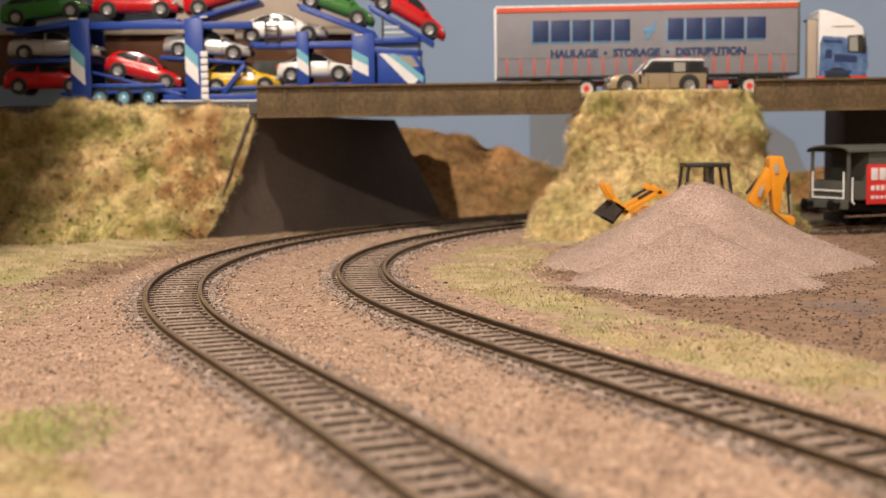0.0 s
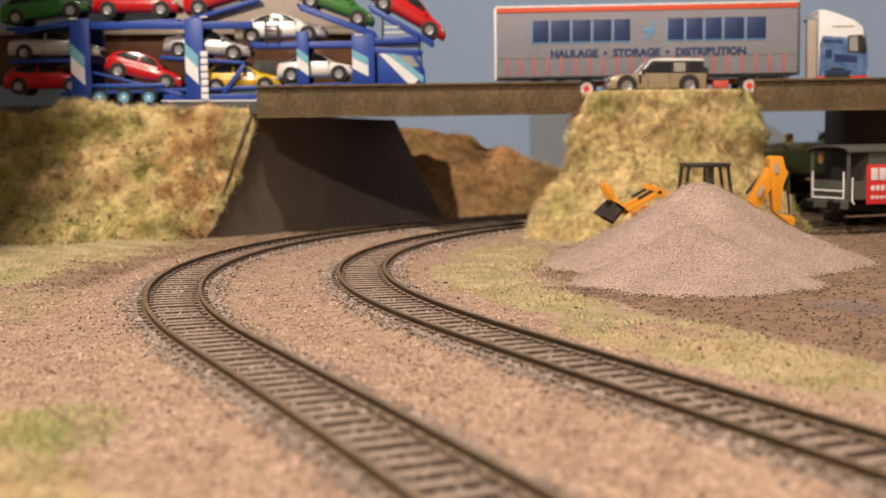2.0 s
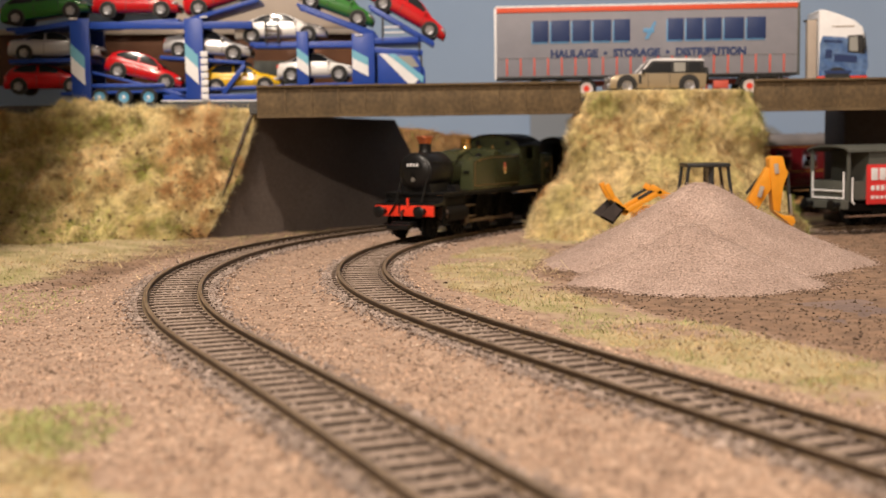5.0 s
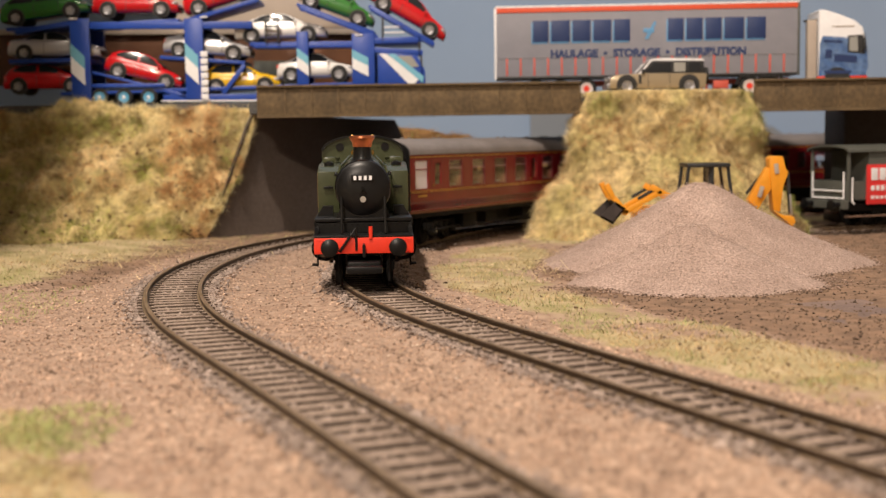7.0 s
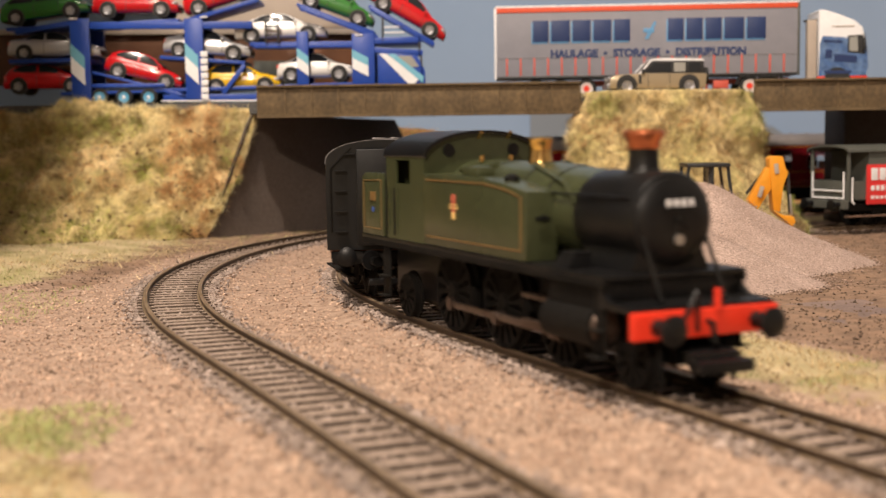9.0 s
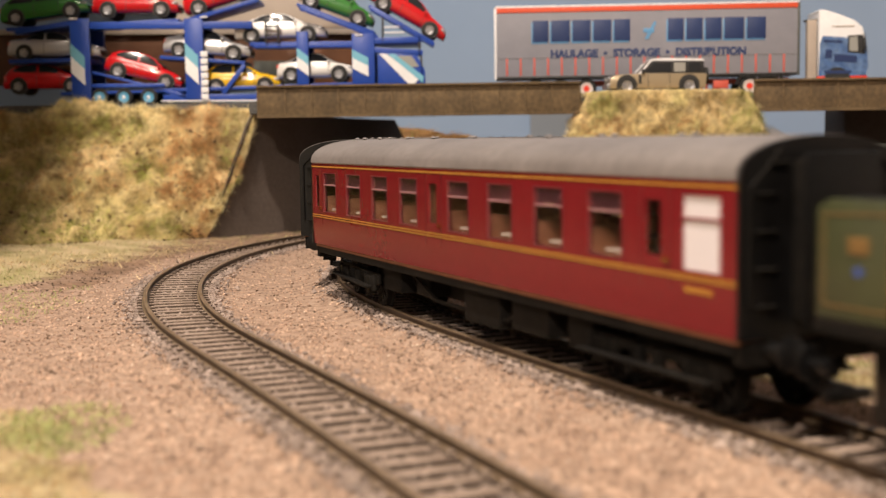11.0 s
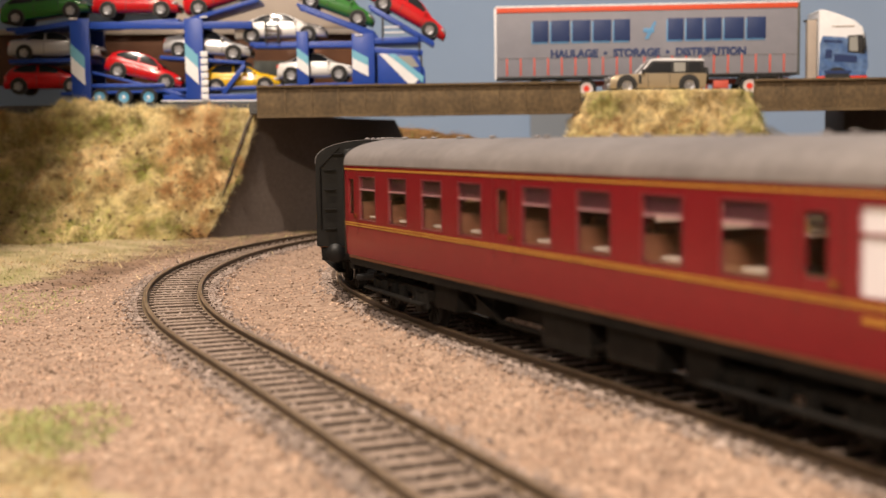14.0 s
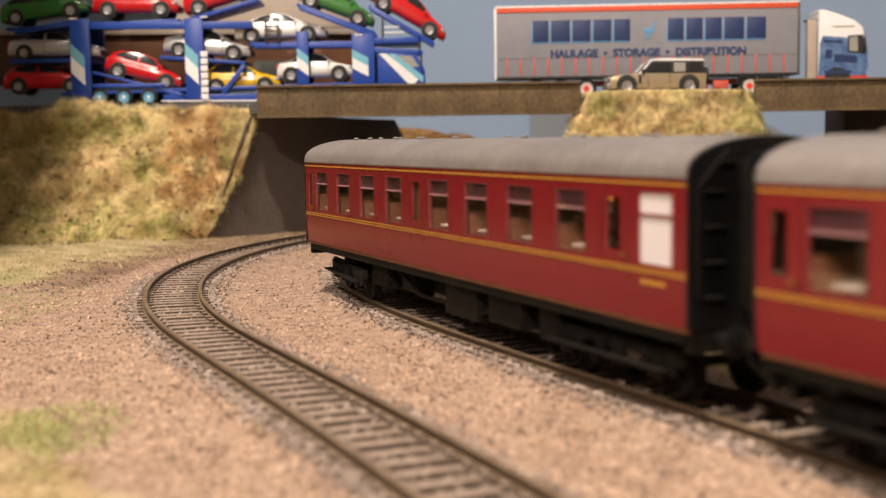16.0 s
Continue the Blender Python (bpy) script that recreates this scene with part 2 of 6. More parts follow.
SLEEPERS = {}


def build_rail(line, side, s0, s1, root):
    prof = ((-1.1, -2.5), (-1.1, -2.0), (-0.35, -1.7), (-0.35, -0.75), (-0.7, -0.6), (-0.7, -0.15), (-0.5, 0), (0.5, 0), (0.7, -0.15), (0.7, -0.6), (0.35, -0.75), (0.35, -1.7), (1.1, -2.0), (1.1, -2.5))
    verts, faces = [], []
    ss = np.arange(s0, s1, 5.0)
    n = len(prof)
    for s in ss:
        p, t = on_line(line, s), tangent(line, s)
        l = np.array([-t[1], t[0]])
        for o, z in prof:
            c = p + l * (side * GAUGE + o)
            verts.append((c[0] * MM, c[1] * MM, z * MM))
    for k in range(len(ss) - 1):
        for i in range(n):
            a, b = k * n + i, k * n + (i + 1) % n
            faces.append((a, b, b + n, a + n))
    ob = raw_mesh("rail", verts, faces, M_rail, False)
    ob.parent = root
    return ob


def build_track(name, line, s0, s1, near0, near1, label):
    root = tagged(new(name), label, "railway track", kind="structure")
    for side in (-1, 1):
        build_rail(line, side, s0, s1, root)
    bm = bmesh.new()
    box(bm, 0, 0, -3.5, 3.7, 27, 2.8, 0.45)
    for sd in (-1, 1):
        for o in (-1.9, 1.9):
            box(bm, 0, sd * GAUGE + o, -1.85, 2.2, 1.5, 0.9)
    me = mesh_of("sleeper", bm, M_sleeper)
    far = []
    for s in np.arange(s0, s1, 7.0):
        p, t = on_line(line, s), tangent(line, s)
        rz = math.degrees(math.atan2(t[1], t[0])) + rnd.uniform(-1.2, 1.2)
        m = at_mm(p[0], p[1], rnd.uniform(-0.15, 0.1), 0, 0, rz)
        if near0 < s < near1:
            ob = new("sleeper", me)
            ob.matrix_basis = m
            ob.parent = root
        else:
            far.append(m)
    v0 = np.array([v.co for v in me.vertices])
    f0 = [tuple(p.vertices) for p in me.polygons]
    verts, faces = [], []
    for m in far:
        k = len(verts)
        a = np.array(m)
        verts += (v0 @ a[:3, :3].T + a[:3, 3]).tolist()
        faces += [tuple(i + k for i in f) for f in f0]
    if verts:
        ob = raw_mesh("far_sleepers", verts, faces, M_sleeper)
        ob.parent = root
        tagged(ob, kind="stuff")
    return root


track_outer = build_track("outer_track", LINE_A, -300, 1700, 340, 1500, "curved model railway track with dust-brown sleepers, flanks shaded by colour")
track_inner = build_track("inner_track", LINE_B, -900, 1800, 300, 1500, "curved model railway track carrying the train")


# ---- embankments, mound and far hillside ----
def resample(pts, n):
    p = np.array(pts, float)
    d = np.concatenate([[0], np.cumsum(np.linalg.norm(np.diff(p, axis=0), axis=1))])
    t = np.linspace(0, d[-1], n)
    return np.stack([np.interp(t, d, p[:, i]) for i in range(p.shape[1])], 1)


def slope_surface(name, low, high, nu, nv, power, rough, seed, closed, label, category, back=None, mat=None):
    """A grassy slope drawn between a foot line and a crest line."""
    lo, hi = resample(low, nu), resample(high, nu)
    rows = []
    for j in range(nv + 1):
        v = j / nv
        rows.append(hi + (lo - hi) * (1 - v) ** power * np.array([1, 1, 0]) + (lo - hi) * (1 - v) * np.array([0, 0, 1]))
    if back is not None:
        rows.append(hi + np.array(back) * 0.5)
        rows.append(hi + np.array(back))
    g = np.array(rows)
    du = np.gradient(g, axis=1)
    dv = np.gradient(g, axis=0)
    nrm = np.cross(du, dv)
    nrm /= np.linalg.norm(nrm, axis=2, keepdims=True) + 1e-9
    for j in range(g.shape[0]):
        for i in range(nu):
            p = Vector(g[j, i])
            k = noise.fractal(p * 0.035 + Vector((seed, 0, 0)), 1.0, 2.0, 4) + 0.42 * noise.fractal(p * 0.085, 1.0, 2.0, 3) + 0.3 * noise.fractal(p * 0.2, 1.0, 2.0, 3)
            edge = 1.0 if 0 < j <= nv else 0.3
            if not closed:
                edge *= min(1.0, (nu - 1 - i) / 24.0)
            g[j, i] += nrm[j, i] * k * rough * edge
    n1, n2 = g.shape[:2]
    idx = np.arange(n1 * n2).reshape(n1, n2)
    a = idx if not closed else np.concatenate([idx, idx[:, :1]], 1)
    faces = np.stack([a[:-1, :-1].ravel(), a[:-1, 1:].ravel(), a[1:, 1:].ravel(), a[1:, :-1].ravel()], 1).tolist()
    if closed and back is None:
        faces.append(list(idx[-1]))
    ob = raw_mesh(name, (g.reshape(-1, 3) * MM).tolist(), faces, mat or M_turf, True)
    tagged(ob, label, category, kind="structure")
    return ob, g, nrm


M_turf_brown = material("brown_turf_mat", (0.36, 0.19, 0.075), 0.95, 0, 0.45, 250, (0.20, 0.12, 0.045), 26, 0.8)
M_turf = material("turf_mat", (0.52, 0.38, 0.19), 0.95, 0, 0.4, 300, (0.36, 0.30, 0.12), 40, 0.7)


def fibre_set(name, k):
    """Straw, green, brown, cream and dark fibres of one tuft mix, k times as pale."""
    def f(part_name, a, b, vary):
        return material(name + part_name, [min(0.9, c * k) for c in a], 0.8, 0, 0, 300, [min(0.9, c * k) for c in b], 30, vary=vary)
    return (("straw", f("_straw", (0.47, 0.335, 0.16), (0.45, 0.36, 0.19), 0.4)), ("green", f("_green", (0.24, 0.28, 0.06), (0.40, 0.41, 0.12), 0.4)),
            ("brown", f("_brown", (0.40, 0.21, 0.08), (0.54, 0.33, 0.15), 0.45)), ("cream", f("_cream", (0.74, 0.62, 0.37), (0.62, 0.52, 0.29), 0.3)),
            ("dark", f("_dark", (0.13, 0.085, 0.035), (0.22, 0.15, 0.065), 0.4)))


def fibres(name, g, nrm, count, length, seed, label, brown_bias=0.0, green_bias=0.0, lean=0.9, patches=(), start=0.0, mix=None):
    """Dry static grass: short fibres that lie in combed tufts on a slope; clumps share a colour."""
    r = np.random.RandomState(seed)
    n1, n2 = g.shape[:2]
    sets = {0: [], 1: [], 2: [], 3: [], 4: []}
    jj, ii = r.rand(count) * (n1 - 1.001), (start + (1 - start) * r.rand(count)) * (n2 - 1.001)
    for a, b in zip(jj, ii):
        j, i = int(a), int(b)
        fa, fb = a - j, b - i
        p = g[j, i] * (1 - fa) * (1 - fb) + g[j + 1, i] * fa * (1 - fb) + g[j, i + 1] * (1 - fa) * fb + g[j + 1, i + 1] * fa * fb
        n = nrm[j, i]
        if n[1] > 0.2 and n[2] < 0.2:
            n = -n
        if n[2] < 0:
            n = -n
        v = Vector(p)
        comb = np.array(noise.noise_vector(v * 0.11 + Vector((seed, 1, 4))))
        d = n * 0.5 + comb * 1.3 + r.randn(3) * lean * 0.5 + np.array([0, 0, -0.25])
        d /= np.linalg.norm(d)
        side = np.cross(d, r.randn(3))
        side /= np.linalg.norm(side) + 1e-9
        L = length * r.uniform(0.5, 1.3)
        w = r.uniform(0.04, 0.10)
        tuft = 0.9 * noise.fractal(v * 0.075 + Vector((5, seed, 2)), 1.0, 2.0, 3)
        c = 2.3 * noise.fractal(v * 0.013 + Vector((seed, 3, 1)), 1.0, 2.0, 3) + tuft + r.uniform(-0.12, 0.12)
        c2 = 2.0 * noise.fractal(v * 0.02 + Vector((2, seed, 7)), 1.0, 2.0, 4) - 0.8 * tuft + r.uniform(-0.12, 0.12)
        k = 2 if c > 0.34 - brown_bias else (1 if c < -0.22 + green_bias else 0)
        k = 3 if c2 > 0.24 else (4 if c2 < -0.72 else k)
        for px, pz, rx, rz, kinds in patches:
            q = ((p[0] - px) / rx) ** 2 + ((p[2] - pz) / rz) ** 2 + 0.7 * c
            if q < 1.0 and r.rand() < 0.97 * (1.0 - max(q, 0.0)) ** 0.4:
                k = kinds[min(len(kinds) - 1, int(len(kinds) * (0.5 + 0.9 * noise.noise(v * 0.2)) + r.uniform(-0.4, 0.4)) % len(kinds))]
        p = p - n * 0.4
        sets[k].append((p - side * w, p + side * w, p + d * L + side * w * 0.4, p + d * L - side * w * 0.4))
    for k, (nm, mat) in enumerate(mix):
        if sets[k]:
            v = np.array(sets[k]).reshape(-1, 3) * MM
            f = np.arange(len(v)).reshape(-1, 4)
            ob = raw_mesh(nm + "_" + name, v.tolist(), f.tolist(), mat)
            tagged(ob, nm + " " + label, "grass", kind="stuff")


BANK_MIX, MOUND_MIX, HILL_MIX = fibre_set("bank_fibre", 1.3), fibre_set("mound_fibre", 0.95), fibre_set("hill_fibre", 1.0)
bank = slope_surface("bank", [(-460, 660, -3), (-255, 648, -2), (-205, 648, -2), (-165, 672, -2), (-133, 698, -3)],
                     [(-460, 724, 71), (-250, 720, 71), (-150, 716, 71), (-106, 715, 69)], 150, 34, 1.5, 9.0, 2.0, False,
                     "grassy embankment carrying the road beside the bridge", "embankment", back=(0, 8, -4))
# weathered patches: x, z, half width, half height, fibre kinds
BANK_PATCHES = [(-168, 14, 44, 14, (3, 0)), (-172, 50, 38, 17, (3, 3, 3, 0)), (-139, 54, 19, 20, (2, 2, 2, 4)), (-236, 15, 26, 24, (1, 1, 3)), (-215, 54, 26, 14, (4, 2, 1, 0, 3)),
                (-203, 30, 22, 12, (4, 2, 3)), (-160, 36, 18, 9, (1, 1, 4)), (-166, 5, 34, 10, (1, 3)), (-184, 60, 26, 8, (1, 1, 4)),
                (-122, 35, 9, 30, (1, 4)), (-270, 40, 22, 26, (4, 1, 0))]
MOUND_PATCHES = [(150, 30, 26, 22, (2, 4, 0)), (95, 30, 14, 20, (3, 3, 0)), (90, 66, 12, 9, (1,)), (128, 55, 22, 10, (2, 0)), (165, 62, 16, 10, (1, 3)), (62, 14, 16, 16, (3,))]
fibres("bank_grass", bank[1], bank[2], 115000, 3.9, 3, "fibres matted over the embankment", 0.0, 0.02, patches=BANK_PATCHES, start=0.42, mix=BANK_MIX)


def litter(g, rows, n, seed):
    r = np.random.RandomState(seed)
    j, i = (r.rand(n) ** 1.6 * rows).astype(int), r.randint(0, g.shape[1], n)
    grains("leaf_litter", g[j, i], 2.5, 0.4, 1.1, M_litter, seed, "dark leaf litter at the foot of the embankment")


LITTER = bank[1]
mound = slope_surface("mound", [(108, 785, -4), (78, 740, -4), (50, 706, -4), (44, 684, -4), (66, 656, -4), (115, 640, -4), (172, 645, -4), (200, 680, -4), (205, 760, -4), (185, 788, -4), (110, 786, -4)],
                      [(120, 772, 71), (104, 745, 73), (84, 712, 74), (79, 700, 75.5), (90, 694, 76), (125, 692, 76.5), (162, 694, 76), (175, 700, 75), (176, 740, 73), (165, 772, 71), (121, 773, 71)], 140, 34, 1.8, 6.5, 7.0, True,
                      "steep straw-coloured grassy mound between the two bridge spans", "mound")
fibres("mound_grass", mound[1], mound[2], 100000, 3.8, 5, "fibres matted over the mound", 0.08, -0.08, patches=MOUND_PATCHES, mix=MOUND_MIX)
hill = slope_surface("hillside", [(-12, 832, -4), (20, 852, -4), (60, 884, -4), (110, 912, -4), (190, 930, -4), (420, 930, -4)],
                     [(-48, 890, 62), (10, 905, 55), (44, 915, 42), (86, 930, 27), (190, 960, 18), (420, 960, 26)], 90, 22, 1.3, 5.0, 12.0, False,
                     "brown bushy hillside behind the tracks", "hillside", back=(0, 30, -20), mat=M_turf_brown)
fibres("hillside_grass", hill[1], hill[2], 36000, 6.5, 9, "fibres on the far hillside", 0.55, -0.1, patches=[(30, 40, 30, 14, (4, 2)), (-20, 48, 20, 14, (1, 2)), (70, 15, 30, 14, (4, 1, 2))], mix=HILL_MIX)

# ---- bridge and road ----
def build_abutment():
    """A warped face drawn evenly between its foot and its top, with some thickness behind."""
    foot, top, n = ((-134, 698, -6), (2, 842, -6)), ((-108, 713, 66), (-32, 858, 64)), 40
    bm = bmesh.new()
    grids = []
    for dx, dy in ((0, 0), (-34, 46)):
        g = []
        for j in range(n + 1):
            row = []
            for i in range(n + 1):
                a = Vector(foot[0]).lerp(Vector(foot[1]), i / n)
                b = Vector(top[0]).lerp(Vector(top[1]), i / n)
                p = a.lerp(b, j / n) + Vector((dx, dy, 0))
                p += Vector((0.7, -0.7, 0)) * noise.fractal(p * 0.02, 1.0, 2.0, 3) * 1.2
                row.append(bm.verts.new(p))
            g.append(row)
        for j in range(n):
            for i in range(n):
                bm.faces.new((g[j][i], g[j][i + 1], g[j + 1][i + 1], g[j + 1][i]))
        grids.append(g)
    a, b = grids
    rim = [[g[0][i] for i in range(n + 1)] + [g[j][n] for j in range(1, n + 1)] + [g[n][i] for i in range(n - 1, -1, -1)] + [g[j][0] for j in range(n - 1, 0, -1)] for g in grids]
    m = len(rim[0])
    for k in range(m):
        bm.faces.new((rim[0][k], rim[1][k], rim[1][(k + 1) % m], rim[0][(k + 1) % m]))
    bmesh.ops.recalc_face_normals(bm, faces=bm.faces)
    ob = part("bridge_abutment", bm, M_concrete)
    return tagged(ob, "dark smooth sloping bridge abutment wall", "abutment", kind="structure")


build_abutment()


def build_road():
    bm = bmesh.new()
    box(bm, 172, 740, 69.5, 560, 74, 7.0, 0.4)
    box(bm, -330, 752, 69.5, 442, 56, 7.0, 0.4)
    # Rear slab hidden from view, added to keep light off the abutment.
    box(bm, -58, 818, 69.5, 110, 82, 6.6, 0.4)
    ob = part("road", bm, M_road, smooth=False)
    return tagged(ob, "dark grey road deck on the embankment and bridge", "road", kind="structure")


build_road()


def build_girder(x0, x1, posts):
    g = thing("bridge_girder", at_mm(x0, 699, 0), "weathered brown plate girder bridge side with raised ribs", "bridge girder", "bridge girders")
    w = x1 - x0
    bm = bmesh.new()
    box(bm, w / 2, 1.2, 72.5, w, 1.6, 17.6, 0.15)
    part("web_plate", bm, M_girder, g)
    for z, h in ((81.0, 1.3), (64.2, 1.3)):
        bm = bmesh.new()
        box(bm, w / 2, 0.2, z, w, 3.6, h, 0.25)
        part("flange", bm, M_girder, g)
    n = posts
    bm = bmesh.new()
    box(bm, 0, 0.2, 72.6, 0.9, 1.0, 15.4, 0.15)
    me = mesh_of("rib", bm, M_girder)
    for i in range(n + 1):
        ob = new("rib", me)
        ob.parent = g
        ob.location = ((1.0 + (w - 2.0) * i / n) * MM, 0, 0)
    return g


build_girder(-103, 78, 12)
build_girder(175, 345, 11)
bm = bmesh.new()
box(bm, 297, 785, 30, 100, 40, 72, 0.5)
pier = tagged(part("bridge_pier", bm, M_concrete), "dark bridge pier under the far span", "pier", kind="structure")

# ---- gravel heaps and the yard ----
def heap(name, cx, cy, peak, radius, seed, count, label, squash=1.0):
    n1, n2 = 46, 96
    verts, faces = [], []
    z0 = -6.0
    for j in range(n1):
        t = j / (n1 - 1)
        for i in range(n2):
            a = 2 * math.pi * i / n2
            rr = radius * t * (1 + 0.10 * math.sin(a * 2 + seed) + 0.05 * math.sin(5 * a + seed))
            x, y = cx + rr * math.cos(a), cy + rr * math.sin(a) * squash
            prof = (1 - t) if t > 0.12 else (1 - 0.06 - t * t / 0.24)
            flare = 1 - 0.25 * math.sin(math.pi * min(t, 1)) * t
            z = z0 + (peak - z0) * prof * flare
            p = Vector((x, y, z))
            z += 0.7 * noise.fractal(p * 0.08, 1.0, 2.0, 4) + 0.35 * noise.fractal(p * 0.5, 1.0, 2.0, 3)
            verts.append((x, y, z))
    for j in range(n1 - 1):
        for i in range(n2):
            a, b = j * n2 + i, j * n2 + (i + 1) % n2
            faces.append((a, a + n2, b + n2, b))
    v = np.array(verts)
    ob = raw_mesh(name, (v * MM).tolist(), faces, M_heap, True)
    tagged(ob, label, "gravel heap", "gravel heaps")
    grains(name + "_grains", v[(np.random.RandomState(seed).rand(count) ** 0.6 * len(v)).astype(int)], 1.6, 0.11, 0.25, M_heapgrain, seed, "loose sandy grains on the gravel heap")
    return ob


def grains(name, pts, jitter, r0, r1, mat, seed, label):
    """Loose grains: small uneven octahedra lying on the given places."""
    r = np.random.RandomState(seed)
    n = len(pts)
    c = pts + np.stack([r.randn(n) * jitter, r.randn(n) * jitter, np.abs(r.randn(n)) * 0.1], 1)
    rad = r.uniform(r0, r1, n) * (1 + 0.6 * (r.rand(n) > 0.93))
    base = np.array([(1, 0, 0), (0, 1, 0), (-1, 0, 0), (0, -1, 0), (0, 0, 1), (0, 0, -1)], float)
    v = base[None] * r.uniform(0.6, 1.3, (n, 6, 1)) * rad[:, None, None]
    ang = r.rand(n) * 6.28
    ca, sa = np.cos(ang)[:, None], np.sin(ang)[:, None]
    tilt = r.uniform(-0.7, 0.7, n)
    ct, st = np.cos(tilt)[:, None], np.sin(tilt)[:, None]
    x, y, z = v[..., 0], v[..., 1], v[..., 2] * 0.75
    x, z = x * ct - z * st, x * st + z * ct
    x, y = x * ca - y * sa, x * sa + y * ca
    v = np.stack([x, y, z], 2) + c[:, None]
    f = np.array([(0, 1, 4), (1, 2, 4), (2, 3, 4), (3, 0, 4), (1, 0, 5), (2, 1, 5), (3, 2, 5), (0, 3, 5)])
    faces = (f[None] + (np.arange(n) * 6)[:, None, None]).reshape(-1, 3)
    ob = raw_mesh(name, (v.reshape(-1, 3) * MM).tolist(), faces.tolist(), mat)
    return tagged(ob, label, "gravel", kind="stuff")


heap("sand_mound", 111, 535, 33.0, 68, 2, 22000, "tall heap of pinkish sand and gravel beside the digger", 0.9)
heap("sand_mound", 94, 468, 19.0, 52, 4, 17000, "low heap of pinkish sand and gravel in the yard", 0.85)

# ---- backdrop and room ----
M_backdrop_shade = material("backdrop_shade_grey", (0.19, 0.22, 0.26), 0.95, 0, 0.05, 8, (0.22, 0.25, 0.29), 4)
bm = bmesh.new()
box(bm, 300, 1160, 345, 2600, 8, 720)
tagged(part("backdrop", bm, M_sky, smooth=False), "pale blue painted sky board behind the layout", "backdrop", kind="structure")
# Darker flat panel that stands in for a shadow cast on the backdrop.
bm = bmesh.new()
prism(bm, [(82, -6), (82, 75), (180, 72), (270, 62), (305, 58), (325, 44), (345, -6)], 1150, 1154)
tagged(part("painted_hill", bm, M_backdrop_shade, smooth=False), "grey-blue panel standing for shadow on the sky board", "backdrop", kind="structure")
# Board out of view, added only to block lamp light from the left end.
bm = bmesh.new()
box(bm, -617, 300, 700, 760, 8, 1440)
tagged(part("side_board", bm, M_wall, smooth=False), "unseen board added to shade the left end of the layout", "wall", kind="structure")
for nm, c, s in (("wall_north", (0, 1404, 500), (3000, 20, 1900)), ("wall_south", (0, -1304, 500), (3000, 20, 1900)),
                 ("wall_east", (1504, 50, 500), (20, 2740, 1900)), ("wall_west", (-1504, 50, 500), (20, 2740, 1900)), ("ceiling", (0, 50, 1462), (3040, 2760, 20))):
    bm = bmesh.new()
    box(bm, *c, *s)
    tagged(part(nm, bm, M_wall, smooth=False), "plain cream painted room surface", "wall" if nm != "ceiling" else "ceiling", kind="structure")


# ---- the train ----
M_loco = material("loco_green", (0.042, 0.048, 0.022), 0.27, 0, 0.08, 400, (0.049, 0.056, 0.026), 40)
M_black = material("satin_black", (0.0045, 0.0045, 0.005), 0.36, 0, 0.2, 500, (0.0075, 0.007, 0.0068), 60, spec=0.3)
M_grime = material("sooty_black", (0.005, 0.0047, 0.0045), 0.7, 0, 0.3, 500, (0.011, 0.0095, 0.008), 70, 0.2, spec=0.12)
M_motion_steel = material("oily_steel", (0.16, 0.12, 0.10), 0.4, 0.8, 0.2, 500, (0.10, 0.07, 0.055), 60)
M_red = material("signal_red", (0.72, 0.035, 0.012), 0.45, 0, 0.06, 300)
M_maroon = material("coach_maroon", (0.165, 0.0075, 0.0125), 0.26, 0, 0.05, 300, (0.185, 0.0095, 0.0145), 20)
M_roof = material("coach_roof_grey", (0.155, 0.138, 0.135), 0.6, 0, 0.1, 400, (0.20, 0.18, 0.175), 45)
M_copper = material("copper_cap", (0.62, 0.20, 0.09), 0.3, 0.9)
M_brass = material("polished_brass", (0.72, 0.45, 0.16), 0.16, 1.0)
M_lining = material("orange_lining", (0.17, 0.095, 0.028), 0.5)
M_yellow_line = material("yellow_lining", (0.46, 0.23, 0.03), 0.5)
M_white = material("white_paint", (0.75, 0.75, 0.77), 0.5, 0, 0.03, 200)
M_seat = material("brown_seat", (0.22, 0.085, 0.04), 0.6, 0, 0.1, 200)
M_pale_table = material("pale_table", (0.33, 0.27, 0.23), 0.6)
M_crest_red = material("crest_red", (0.46, 0.10, 0.06), 0.5)
M_crest_gold = material("crest_gold", (0.75, 0.5, 0.18), 0.5)
M_silver = material("bare_metal", (0.55, 0.54, 0.52), 0.35, 0.9)


def glass_material(name, tint, rough=0.02):
    m = bpy.data.materials.new(name)
    m.use_nodes = True
    b = m.node_tree.nodes["Principled BSDF"]
    b.inputs["Base Color"].default_value = colour(tint)
    b.inputs["Roughness"].default_value = rough
    b.inputs["Transmission Weight"].default_value = 1.0
    b.inputs["IOR"].default_value = 1.45
    return m


M_pane = glass_material("clear_pane", (0.93, 0.91, 0.90))


def prism_x(bm, pts, x0, x1, bevel=0.0):
    """A cross-section (y, z) drawn out from x0 to x1."""
    vs = prism(bm, pts, x0, x1, bevel)
    for v in vs:
        v.co = Vector((v.co.y, v.co.x, v.co.z))
    bmesh.ops.recalc_face_normals(bm, faces=list({f for v in vs for f in v.link_faces}))
    return vs


